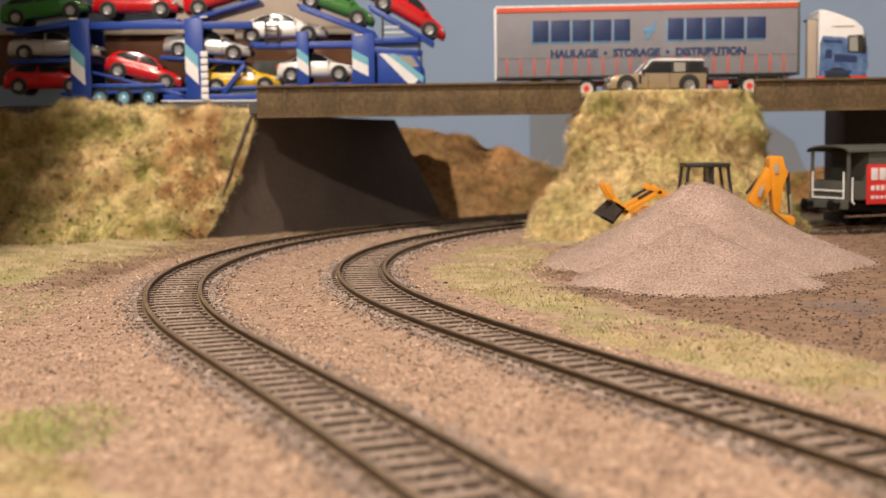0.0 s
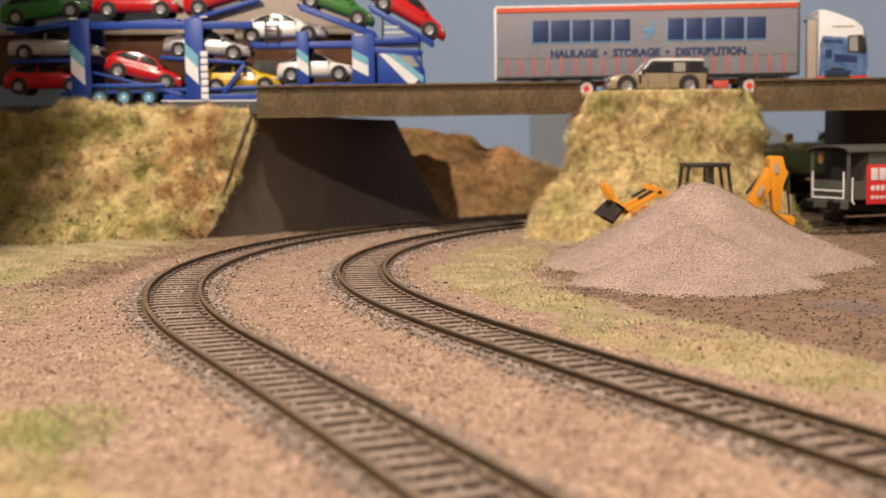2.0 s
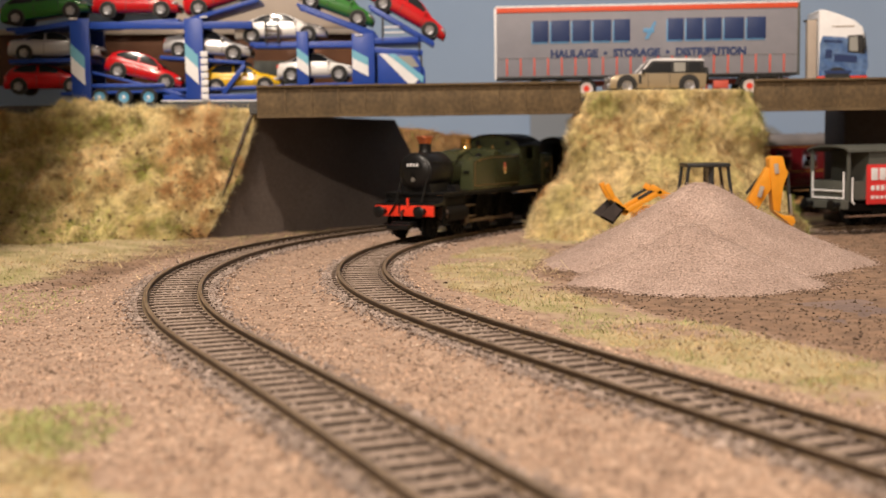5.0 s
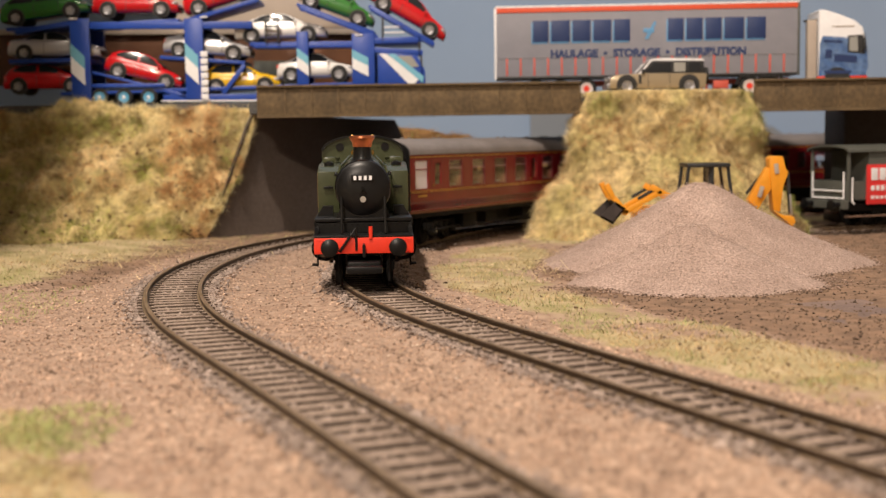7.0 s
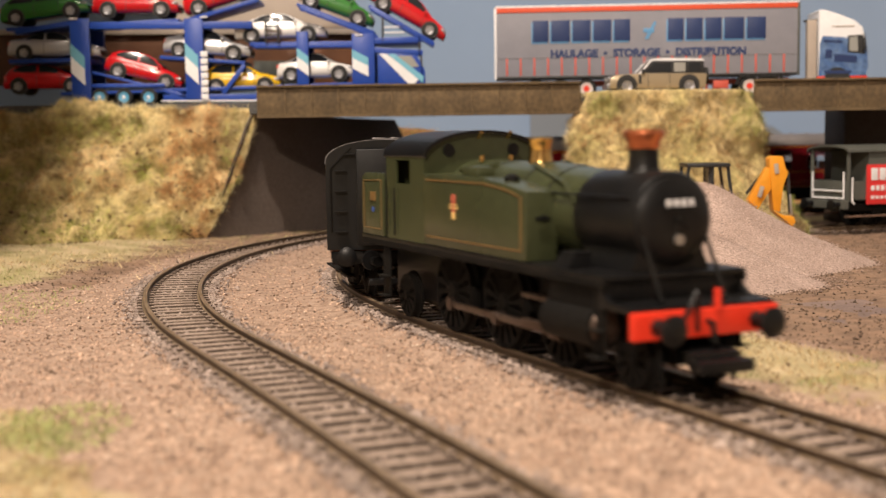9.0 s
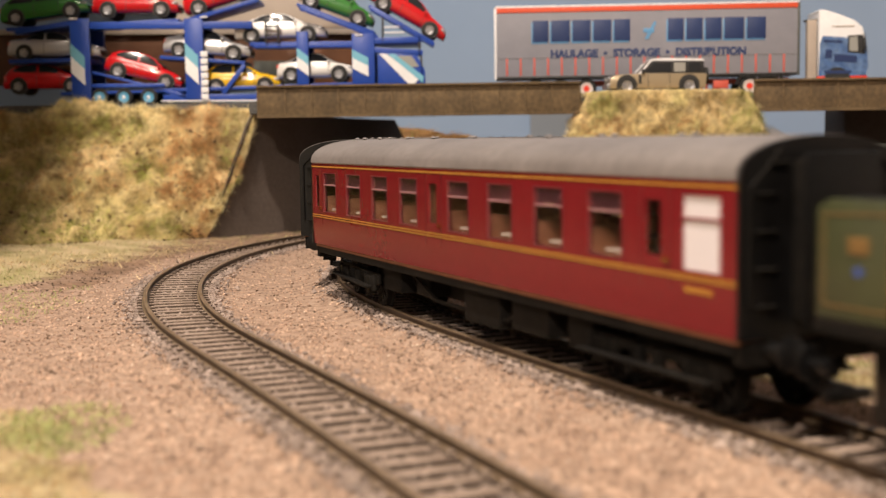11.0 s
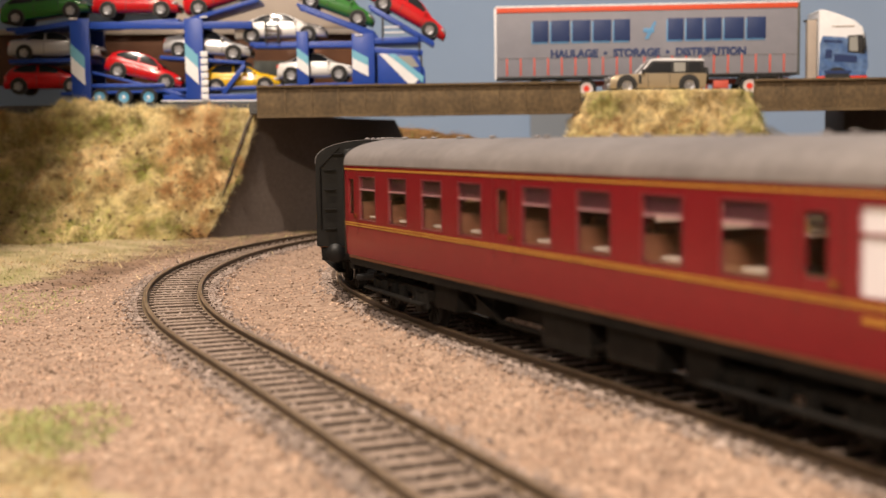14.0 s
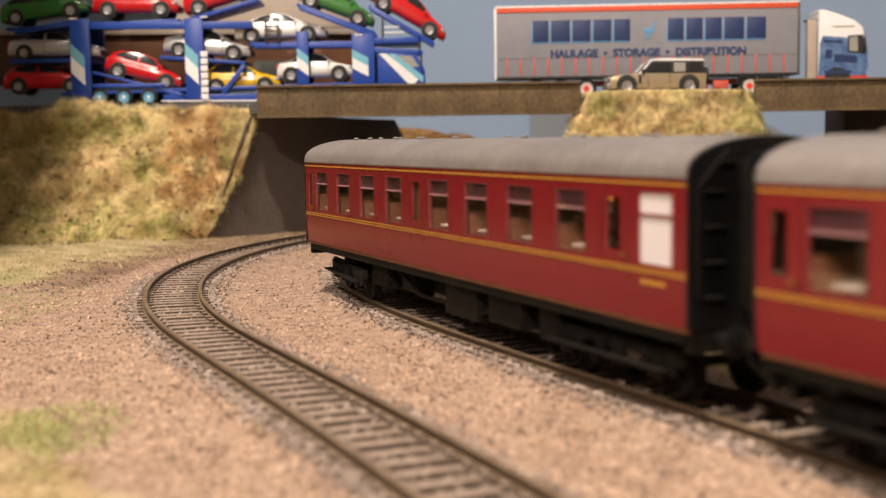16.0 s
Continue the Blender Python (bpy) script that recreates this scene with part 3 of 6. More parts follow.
def wheelset_mesh(name, r, spokes, tread=2.4, flange=0.8):
    """Two wheels on an axle along y; open spokes."""
    bm = bmesh.new()
    for sd in (-1, 1):
        turn = Matrix.Rotation(-sd * math.pi / 2, 4, "X")
        base = Matrix.Translation((0, sd * (GAUGE - 1.4), 0)) @ turn
        n = spokes * 2
        ri, rh = r - 1.1, r * 0.24
        prof = ((ri, 0.0), (r + flange, 0.0), (r + flange, 0.5), (r, 0.8), (r - 0.1, tread), (ri, tread), (ri, 0.0))

        def spot(a, i, z):
            return bm.verts.new(base @ Vector((a * math.cos(2 * math.pi * i / n), a * math.sin(2 * math.pi * i / n), z)))
        rings = [[spot(a, i, z) for i in range(n)] for a, z in prof]
        hub = [[spot(rh, i, z) for i in range(n)] for z in (0.0, tread)]
        for p, q in list(zip(rings, rings[1:])) + [(hub[0], hub[1])]:
            for i in range(n):
                bm.faces.new((p[i], p[(i + 1) % n], q[(i + 1) % n], q[i]))
        bm.faces.new(hub[0])
        bm.faces.new(hub[1])
        for i in range(0, n, 2):
            a0, a1, b0, b1 = hub[0][i], hub[0][i + 1], rings[0][i], rings[0][i + 1]
            c0, c1, d0, d1 = hub[1][i], hub[1][i + 1], rings[5][i], rings[5][i + 1]
            for f in ((a0, a1, b1, b0), (c0, c1, d1, d0), (a0, b0, d0, c0), (a1, b1, d1, c1)):
                bm.faces.new(f)
        rod(bm, base @ Vector((0, 0, 0.2)), base @ Vector((0, 0, 2.9)), r * 0.2, 12)
        if r > 9:
            rod(bm, base @ Vector((4.3, 0, 1.0)), base @ Vector((4.3, 0, 4.2)), 0.9, 10)
    rod(bm, (0, -GAUGE, 0), (0, GAUGE, 0), 1.1, 10)
    bmesh.ops.remove_doubles(bm, verts=bm.verts, dist=0.0001)
    bmesh.ops.recalc_face_normals(bm, faces=bm.faces)
    return mesh_of(name, bm, M_grime, False)


def holder(name, parent, x, y, z):
    ob = new(name)
    ob.empty_display_size = 0.004
    ob.parent = parent
    ob.location = (x * MM, y * MM, z * MM)
    return ob


def placed(name, me, parent, x, y, z):
    ob = new(name, me)
    ob.parent = parent
    ob.location = (x * MM, y * MM, z * MM)
    return ob


DRIVERS = (27.0, -2.0, -31.0)
DRIVER_R, PONY_R, COACH_R = 11.0, 6.3, 6.8
CRANK = 4.3
loco_moving = {"drivers": [], "ponies": [], "rods": []}


def buffer_mesh():
    bm = bmesh.new()
    rod(bm, (0, 0, 0), (3.2, 0, 0), 1.7, 14, 1.3)
    rod(bm, (3.2, 0, 0), (5.4, 0, 0), 0.9, 12)
    lathe(bm, [(0.6, 0.0), (3.0, 0.1), (3.1, 0.5), (2.2, 1.0), (0.5, 1.2)], 20, Matrix.Translation((5.2, 0, 0)) @ Matrix.Rotation(math.pi / 2, 4, "Y"))
    return mesh_of("buffer", bm, M_black, True)


def build_loco():
    loco = thing("steam_locomotive", Matrix(), "dark green tank locomotive, copper chimney cap and red buffer beam", "locomotive")
    # boiler, firebox, smokebox
    def barrel(bm, x0, r0, x1, r1, zc0=32.5, zc1=32.5):
        rod(bm, (x0, 0, zc0), (x1, 0, zc1), r0, 40, r1)
    bm = bmesh.new()
    barrel(bm, -40, 11.4, 2, 11.2)
    barrel(bm, 2, 11.2, 27, 9.6)
    boiler = part("boiler", bm, M_loco, loco, "green tapered boiler")
    for x, r in ((2, 11.3), (14, 10.55), (-18, 11.4)):
        bm = bmesh.new()
        rod(bm, (x - 0.35, 0, 32.5), (x + 0.35, 0, 32.5), r, 40)
        part("boiler_band", bm, M_black, boiler)
    bm = bmesh.new()
    lathe(bm, [(9.9, 26.5), (9.95, 27), (9.95, 48.6), (9.5, 49.4), (8.7, 49.7), (8.5, 49.9)], 44, Matrix.Translation((0, 0, 32.5)) @ Matrix.Rotation(math.pi / 2, 4, "Y"))
    smokebox = part("smokebox", bm, M_black, loco, "black smokebox")
    bm = bmesh.new()
    lathe(bm, [(8.5, 49.6), (8.6, 50.2), (7.6, 50.9), (5.0, 51.5), (2.0, 51.8), (0.3, 51.9)], 40, Matrix.Translation((0, 0, 32.5)) @ Matrix.Rotation(math.pi / 2, 4, "Y"))
    door = part("smokebox_door", bm, M_black, loco, "round dished smokebox door")
    bm = bmesh.new()
    box(bm, 51.9, 0, 36.1, 0.5, 8.0, 2.5, 0.1)
    part("number_plate", bm, M_black, door)
    for i, y in enumerate((-2.7, -0.9, 0.9, 2.7)):
        bm = bmesh.new()
        box(bm, 52.2, y, 36.1, 0.2, 1.0, 1.5)
        part("plate_bar", bm, M_white, door)
    bm = bmesh.new()
    rod(bm, (51.6, 0, 28.6), (52.3, 0, 28.6), 1.1, 14)
    part("shed_plate", bm, M_silver, door)
    bm = bmesh.new()
    rod(bm, (51.5, 0, 32.5), (52.9, 0, 32.5), 0.7, 12)
    rod(bm, (52.7, 0, 32.5), (52.7, -1.2, 30.2), 0.25, 8)
    rod(bm, (52.9, 0, 32.5), (52.9, 1.4, 30.6), 0.25, 8)
    part("door_dart", bm, M_grime, door)
    bm = bmesh.new()
    lathe(bm, [(4.3, 41.4), (3.6, 42.4), (3.3, 43.4), (3.15, 46.8), (3.2, 47.0)], 28, Matrix.Translation((39, 0, 0)))
    chimney = part("chimney", bm, M_black, loco)
    bm = bmesh.new()
    lathe(bm, [(3.2, 46.8), (3.5, 47.4), (3.6, 48.4), (4.2, 49.4), (4.5, 49.9), (4.4, 50.6), (4.0, 50.9), (3.2, 50.9), (3.1, 49.5), (0.2, 49.4)], 28, Matrix.Translation((39, 0, 0)))
    part("copper_cap", bm, M_copper, chimney, "polished copper chimney cap")
    bm = bmesh.new()
    lathe(bm, [(4.6, 42.2), (3.6, 43.4), (3.0, 44.8), (2.75, 47), (2.7, 49.2), (3.0, 49.8), (2.9, 50.6), (2.0, 50.9), (0.2, 50.9)], 28, Matrix.Translation((-6, 0, 0)))
    part("safety_valve", bm, M_brass, loco, "polished brass safety valve cover")
    # tanks, cab and bunker
    for sd in (-1, 1):
        bm = bmesh.new()
        prism(bm, [(-39, 22), (18, 22), (18, 37.6), (8, 39.2), (-3, 40.2), (-39, 40.4)], sd * 9.0, sd * 17.0, 0.35)
        tank = part("side_tank", bm, M_loco, loco, "green side tank with orange lining")
        y = sd * 17.06
        for a, b in (((-37.5, 24.2), (16, 24.2)), ((16, 24.2), (16, 36.4)), ((16, 36.4), (7.5, 38.0)), ((7.5, 38.0), (-3, 38.9)), ((-3, 38.9), (-37.5, 39.0))):
            bm = bmesh.new()
            rod(bm, (a[0], y, a[1]), (b[0], y, b[1]), 0.13, 6)
            rod(bm, (a[0] * 0.985 - 0.2, y, a[1] * 0.97 + 0.9), (b[0] * 0.985 - 0.2, y, b[1] * 0.97 + 0.9), 0.09, 6)
            part("lining", bm, M_lining, tank)
        bm = bmesh.new()
        box(bm, -20, sd * 17.1, 32.6, 2.0, 0.2, 3.0, 0.05)
        rod(bm, (-20, sd * 17.0, 34.6), (-20, sd * 17.25, 34.6), 1.2, 14)
        part("crest", bm, M_crest_red, tank, "red lion crest as a plain shape")
        bm = bmesh.new()
        box(bm, -20, sd * 17.12, 30.4, 2.0, 0.2, 1.8, 0.05)
        box(bm, -20, sd * 17.12, 32.3, 5.4, 0.2, 0.35)
        box(bm, -20, sd * 17.12, 33.1, 4.6, 0.2, 0.3)
        part("crest_base", bm, M_crest_gold, tank)
        bm = bmesh.new()
        rod(bm, (18.0, sd * 12.6, 32), (18.8, sd * 12.6, 32), 0.4, 8)
        box(bm, 18.8, sd * 13.0, 31.6, 0.6, 3.6, 0.9, 0.15)
        part("tank_step", bm, M_black, tank)
        bm = bmesh.new()
        rod(bm, (4, sd * 13, 39.0), (4, sd * 13, 40.6), 1.9, 16)
        rod(bm, (4, sd * 13, 40.6), (4, sd * 13, 41.2), 1.6, 16, 0.8)
        part("filler", bm, M_black, tank)
        # cab side with a cut-out
        bm = bmesh.new()
        y0, y1 = sd * 16.4, sd * 17.0
        prism(bm, [(-65, 22), (-58, 22), (-58, 45.6), (-65, 45.6)], y0, y1)
        prism(bm, [(-58, 22), (-39, 22), (-39, 37.4), (-58, 37.4)], y0, y1)
        prism(bm, [(-48, 37.4), (-39, 37.4), (-39, 45.6), (-48, 45.6)], y0, y1)
        prism(bm, [(-58, 43.8), (-48, 43.8), (-48, 45.6), (-58, 45.6)], y0, y1)
        part("cab_side", bm, M_loco, loco)
        bm = bmesh.new()
        rod(bm, (-58.4, sd * 17.5, 23), (-58.4, sd * 17.5, 36), 0.22, 8)
        rod(bm, (-64.2, sd * 17.5, 23), (-64.2, sd * 17.5, 36), 0.22, 8)
        part("grab_rail", bm, M_black, loco)
        # bunker
        bm = bmesh.new()
        prism(bm, [(-65, 22), (-82, 22), (-82, 38.6), (-79, 40.0), (-65, 40.0)], sd * 16.2, sd * 17.0, 0.15)
        bunker = part("bunker_side", bm, M_loco, loco)
        for a, b in (((-66.5, 24), (-80.5, 24)), ((-80.5, 24), (-80.5, 37.6)), ((-80.5, 37.6), (-66.5, 38.0)), ((-66.5, 38.0), (-66.5, 24))):
            bm = bmesh.new()
            rod(bm, (a[0], y, a[1]), (b[0], y, b[1]), 0.13, 6)
            part("lining", bm, M_lining, bunker)
        bm = bmesh.new()
        box(bm, -73, sd * 17.1, 33.2, 4.2, 0.25, 2.6, 0.1)
        part("cabside_plate", bm, M_lining, bunker)
        bm = bmesh.new()
        rod(bm, (-73, sd * 16.9, 29.4), (-73, sd * 17.15, 29.4), 0.8, 12)
        part("route_disc", bm, material("route_blue", (0.03, 0.07, 0.3), 0.5) if sd < 0 else M_black, bunker)
    bm = bmesh.new()
    box(bm, -81.6, 0, 30.5, 0.8, 33, 17, 0.15)
    part("bunker_rear", bm, M_loco, loco)
    bm = bmesh.new()
    prism(bm, [(-81, 32), (-66, 32), (-66, 38), (-70, 40.5), (-77, 40.2), (-81, 37)], -15.8, 15.8, 0.8)
    part("coal", bm, M_grime, loco, "heap of black coal in the bunker")
    arc = [(17.3 * math.cos(a), 45.0 + 6.6 * math.sin(a)) for a in [math.pi * i / 18 for i in range(19)]]
    bm = bmesh.new()
    inner = [(y * 0.965, z - 0.7) for y, z in reversed(arc)]
    prism_x(bm, arc + inner, -66.5, -37.5)
    part("cab_roof", bm, M_black, loco, "black curved cab roof")
    for x, mt in ((-39.4, M_loco), (-64.6, M_loco)):
        bm = bmesh.new()
        prism_x(bm, [(-16.4, 22)] + [(16.4, 22)] + [(y * 0.955, z - 0.6) for y, z in arc], x - 0.35, x + 0.35)
        part("spectacle_plate", bm, mt, loco, "green cab end plate")
    for sd in (-1, 1):
        bm = bmesh.new()
        rod(bm, (-39.2, sd * 9.5, 46.4), (-38.7, sd * 9.5, 46.4), 1.7, 20)
        part("spectacle_window", bm, M_black, loco)
    # running plate with the dropped front
    bm = bmesh.new()
    box(bm, -14, 0, 21.4, 136, 34.4, 1.2, 0.2)
    part("running_plate", bm, M_black, loco)
    for sd in (-1, 1):
        bm = bmesh.new()
        box(bm, -14, sd * 17.0, 20.2, 136, 0.7, 1.6, 0.15)
        part("valance", bm, M_grime, loco)
        bm = bmesh.new()
        prism(bm, [(54, 22), (54, 17), (65, 17), (65, 17.8), (57.5, 18.4), (55.2, 20.2), (54.8, 22)], sd * 15.8, sd * 17.2)
        part("drop_frame", bm, M_black, loco)
        bm = bmesh.new()
        rod(bm, (55, sd * 7.6, 31.0), (62.0, sd * 7.6, 18.4), 0.45, 8)
        part("smokebox_stay", bm, M_grime, loco)
        bm = bmesh.new()
        prism_x(bm, [(sd * 17.4, 21), (sd * 14.6, 25.5), (sd * 11.0, 25.5), (sd * 11, 21)], 30, 36)
        part("steam_pipe_cover", bm, M_black, loco)
        # cylinder
        bm = bmesh.new()
        rod(bm, (31.5, sd * 14.2, 12.6), (51.5, sd * 14.2, 12.6), 4.4, 24)
        box(bm, 41.5, sd * 13.0, 18.4, 19.5, 7.0, 5.6, 0.6)
        cyl = part("cylinder", bm, M_grime, loco, "sooty black cylinder block")
        bm = bmesh.new()
        rod(bm, (51.5, sd * 14.2, 12.6), (52.4, sd * 14.2, 12.6), 3.6, 24, 3.0)
        rod(bm, (52.3, sd * 14.2, 12.6), (53.4, sd * 14.2, 12.6), 1.2, 14)
        part("cylinder_cover", bm, M_motion_steel, cyl)
        bm = bmesh.new()
        box(bm, 24, sd * 14.3, 15.6, 15, 1.4, 1.0, 0.1)
        box(bm, 24, sd * 14.3, 9.8, 15, 1.4, 1.0, 0.1)
        part("slide_bar", bm, M_motion_steel, loco)
        # steps
        for x in (-62, 53):
            bm = bmesh.new()
            box(bm, x, sd * 16.4, 13.5, 5, 0.5, 14, 0.1)
            for z in (7, 12.5):
                box(bm, x, sd * 17.3, z, 5.4, 2.2, 0.5, 0.1)
            part("footstep", bm, M_grime, loco)
        # guard irons and pipes
        bm = bmesh.new()
        rod(bm, (62, sd * 8.6, 14), (63.5, sd * 8.6, 2.0), 0.5, 6)
        part("guard_iron", bm, M_grime, loco)
    bm = bmesh.new()
    prism_x(bm, [(-9.5, 22), (9.5, 22), (7.5, 27), (-7.5, 27)], 28, 49)
    part("saddle", bm, M_black, loco)
    bm = bmesh.new()
    box(bm, 59.6, 0, 17.6, 11, 33.4, 0.9, 0.15)
    box(bm, 54.4, 0, 19.8, 0.8, 33.4, 4.4, 0.1)
    platform = part("front_platform", bm, M_black, loco)
    bm = bmesh.new()
    for i in range(17):
        box(bm, 54.9, -16 + 2 * i, 21.2, 0.4, 0.55, 0.55)
    part("rivets", bm, M_grime, platform)
    bm = bmesh.new()
    box(bm, 65.6, 0, 14.6, 1.6, 34.2, 5.4, 0.2)
    beam = part("buffer_beam", bm, M_red, loco, "bright red front buffer beam")
    bm = bmesh.new()
    for sd in (-1, 1):
        for z in (12.6, 16.6):
            for k in range(3):
                rod(bm, (66.2, sd * (14.2 + k * 0.9), z), (66.7, sd * (14.2 + k * 0.9), z), 0.22, 6)
    part("beam_rivets", bm, M_red, beam)
    me = buffer_mesh()
    for sd in (-1, 1):
        placed("buffer", me, loco, 66.2, sd * 11.6, 14.4)
        o = placed("buffer", me, loco, -82, sd * 11.6, 14.4)
        o.rotation_euler = (0, 0, math.pi)
    bm = bmesh.new()
    rod(bm, (66, 0, 15), (68.4, 0, 14.6), 0.5, 8)
    rod(bm, (68.2, 0, 14.8), (68.8, 0, 10.8), 0.55, 8)
    part("draw_hook", bm, M_black, beam)
    bm = bmesh.new()
    rod(bm, (66.6, -2.6, 13), (66.6, -2.6, 21.0), 0.45, 8)
    rod(bm, (66.6, -2.6, 21.0), (67.2, -4.6, 18), 0.5, 8)
    rod(bm, (67.2, -4.6, 18), (67.2, -8.4, 12.6), 0.5, 8)
    part("brake_hose", bm, M_black, beam)
    bm = bmesh.new()
    rod(bm, (66.4, 2.4, 17), (66.4, 2.4, 21.2), 0.7, 10)
    part("lamp_iron", bm, M_red, beam)
    # frames and pony trucks
    bm = bmesh.new()
    for sd in (-1, 1):
        box(bm, -10, sd * 6.0, 12, 138, 0.9, 13, 0.1)
    box(bm, -10, 0, 14, 130, 11, 8)
    part("main_frame", bm, M_black, loco)
    bm = bmesh.new()
    box(bm, 66, 0, 8.0, 8, 11, 2.6, 0.4)
    box(bm, 71.5, 0, 6.8, 4.0, 12.5, 2.6, 0.7)
    part("front_coupling", bm, M_black, loco, "wide black tension coupling")
    for x, nm in ((55, "front"), (-63, "rear")):
        bm = bmesh.new()
        box(bm, x, 0, 7.6, 17, 12, 3.4, 0.4)
        part("pony_truck", bm, M_grime, loco)
    dm = wheelset_mesh("driving_wheelset", DRIVER_R, 16)
    pm = wheelset_mesh("pony_wheelset", PONY_R, 10)
    for x in DRIVERS:
        loco_moving["drivers"].append((placed("driving_wheelset", dm, loco, x, 0, DRIVER_R), x))
    for x in (55, -63):
        loco_moving["ponies"].append((placed("pony_wheelset", pm, loco, x, 0, PONY_R), x))
    for x in DRIVERS:
        bm = bmesh.new()
        for sd in (-1, 1):
            box(bm, x + DRIVER_R + 0.2, sd * 8.6, 9.5, 1.0, 2.0, 7.5, 0.2)
        part("brake_block", bm, M_grime, loco)
    for sd in (-1, 1):
        bm = bmesh.new()
        box(bm, -2, 0, 0, 58, 0.8, 1.7, 0.2)
        for x in DRIVERS:
            rod(bm, (x, -0.7, 0), (x, 0.7, 0), 1.7, 14)
        r = part("coupling_rod", bm, M_motion_steel, loco, "oily steel coupling rod")
        r.location = (0, sd * 12.3 * MM, DRIVER_R * MM)
        loco_moving["rods"].append((r, sd, 12.3))
        bm = bmesh.new()
        box(bm, 12, 0, 0.6, 29, 0.8, 1.6, 0.2)
        rod(bm, (-2, -0.7, 0), (-2, 0.7, 0), 1.6, 14)
        box(bm, 27, 0, 1.2, 4, 1.6, 4.2, 0.3)
        r = part("connecting_rod", bm, M_motion_steel, loco, "bright steel connecting rod")
        r.location = (0, sd * 13.8 * MM, DRIVER_R * MM)
        loco_moving["rods"].append((r, sd, 13.8))
    # handrails and small boiler fittings
    for sd in (-1, 1):
        bm = bmesh.new()
        rod(bm, (-2, sd * 10.9, 37.2), (48, sd * 9.3, 37.2), 0.25, 8)
        for x in (22, 35, 47):
            rod(bm, (x, sd * 8.8, 37.0), (x, sd * 10.1, 37.2), 0.3, 6)
        part("handrail", bm, M_black, loco)
        bm = bmesh.new()
        rod(bm, (0, sd * 5, 43), (20, sd * 8.4, 39.5), 0.5, 8)
        rod(bm, (20, sd * 8.4, 39.5), (27, sd * 9.6, 35), 0.5, 8)
        part("feed_pipe", bm, M_loco, loco)
        bm = bmesh.new()
        box(bm, -14, sd * 13, 41.2, 9, 5, 3.0, 0.8)
        rod(bm, (-30, sd * 10, 41.5), (-10, sd * 10, 43), 0.8, 10)
        part("tank_fitting", bm, M_loco, loco)
    for y in (-4.2, 4.2):
        bm = bmesh.new()
        rod(bm, (-30, y, 44.5), (-30, y, 46.2), 0.6, 8)
        rod(bm, (-32, y, 50.8), (-30, y, 52.2), 0.5, 8)
        part("whistle", bm, M_brass, loco)
    # the superstructure sits forward and high on the frames
    for p in loco.children:
        n = p.name.split(".")[0]
        if n in ("boiler", "smokebox", "smokebox_door", "chimney", "safety_valve", "side_tank", "cab_side", "grab_rail", "bunker_side", "bunker_rear", "coal",
                 "cab_roof", "spectacle_plate", "spectacle_window", "running_plate", "valance", "saddle", "steam_pipe_cover", "handrail", "feed_pipe", "tank_fitting", "whistle"):
            back = n in ("bunker_side", "bunker_rear", "coal", "running_plate", "valance")
            p.location += Vector((0.002 if back else 0.0048, 0, 0.0003 if n in ("safety_valve", "whistle") else 0.0015))
    return loco


# ---- coaches ----
WIN = [(x - 6.5, x + 6.5) for x in (-98.2, -75.5, -52.7, -30.2, 3.0, 26.6, 50.4, 74.2)]
DOORS = [(-113.6, -109.4), (-16.2, -10.6), (88.6, 94.0)]
LAV = (100.8, 112.0)
HALF = 116.7


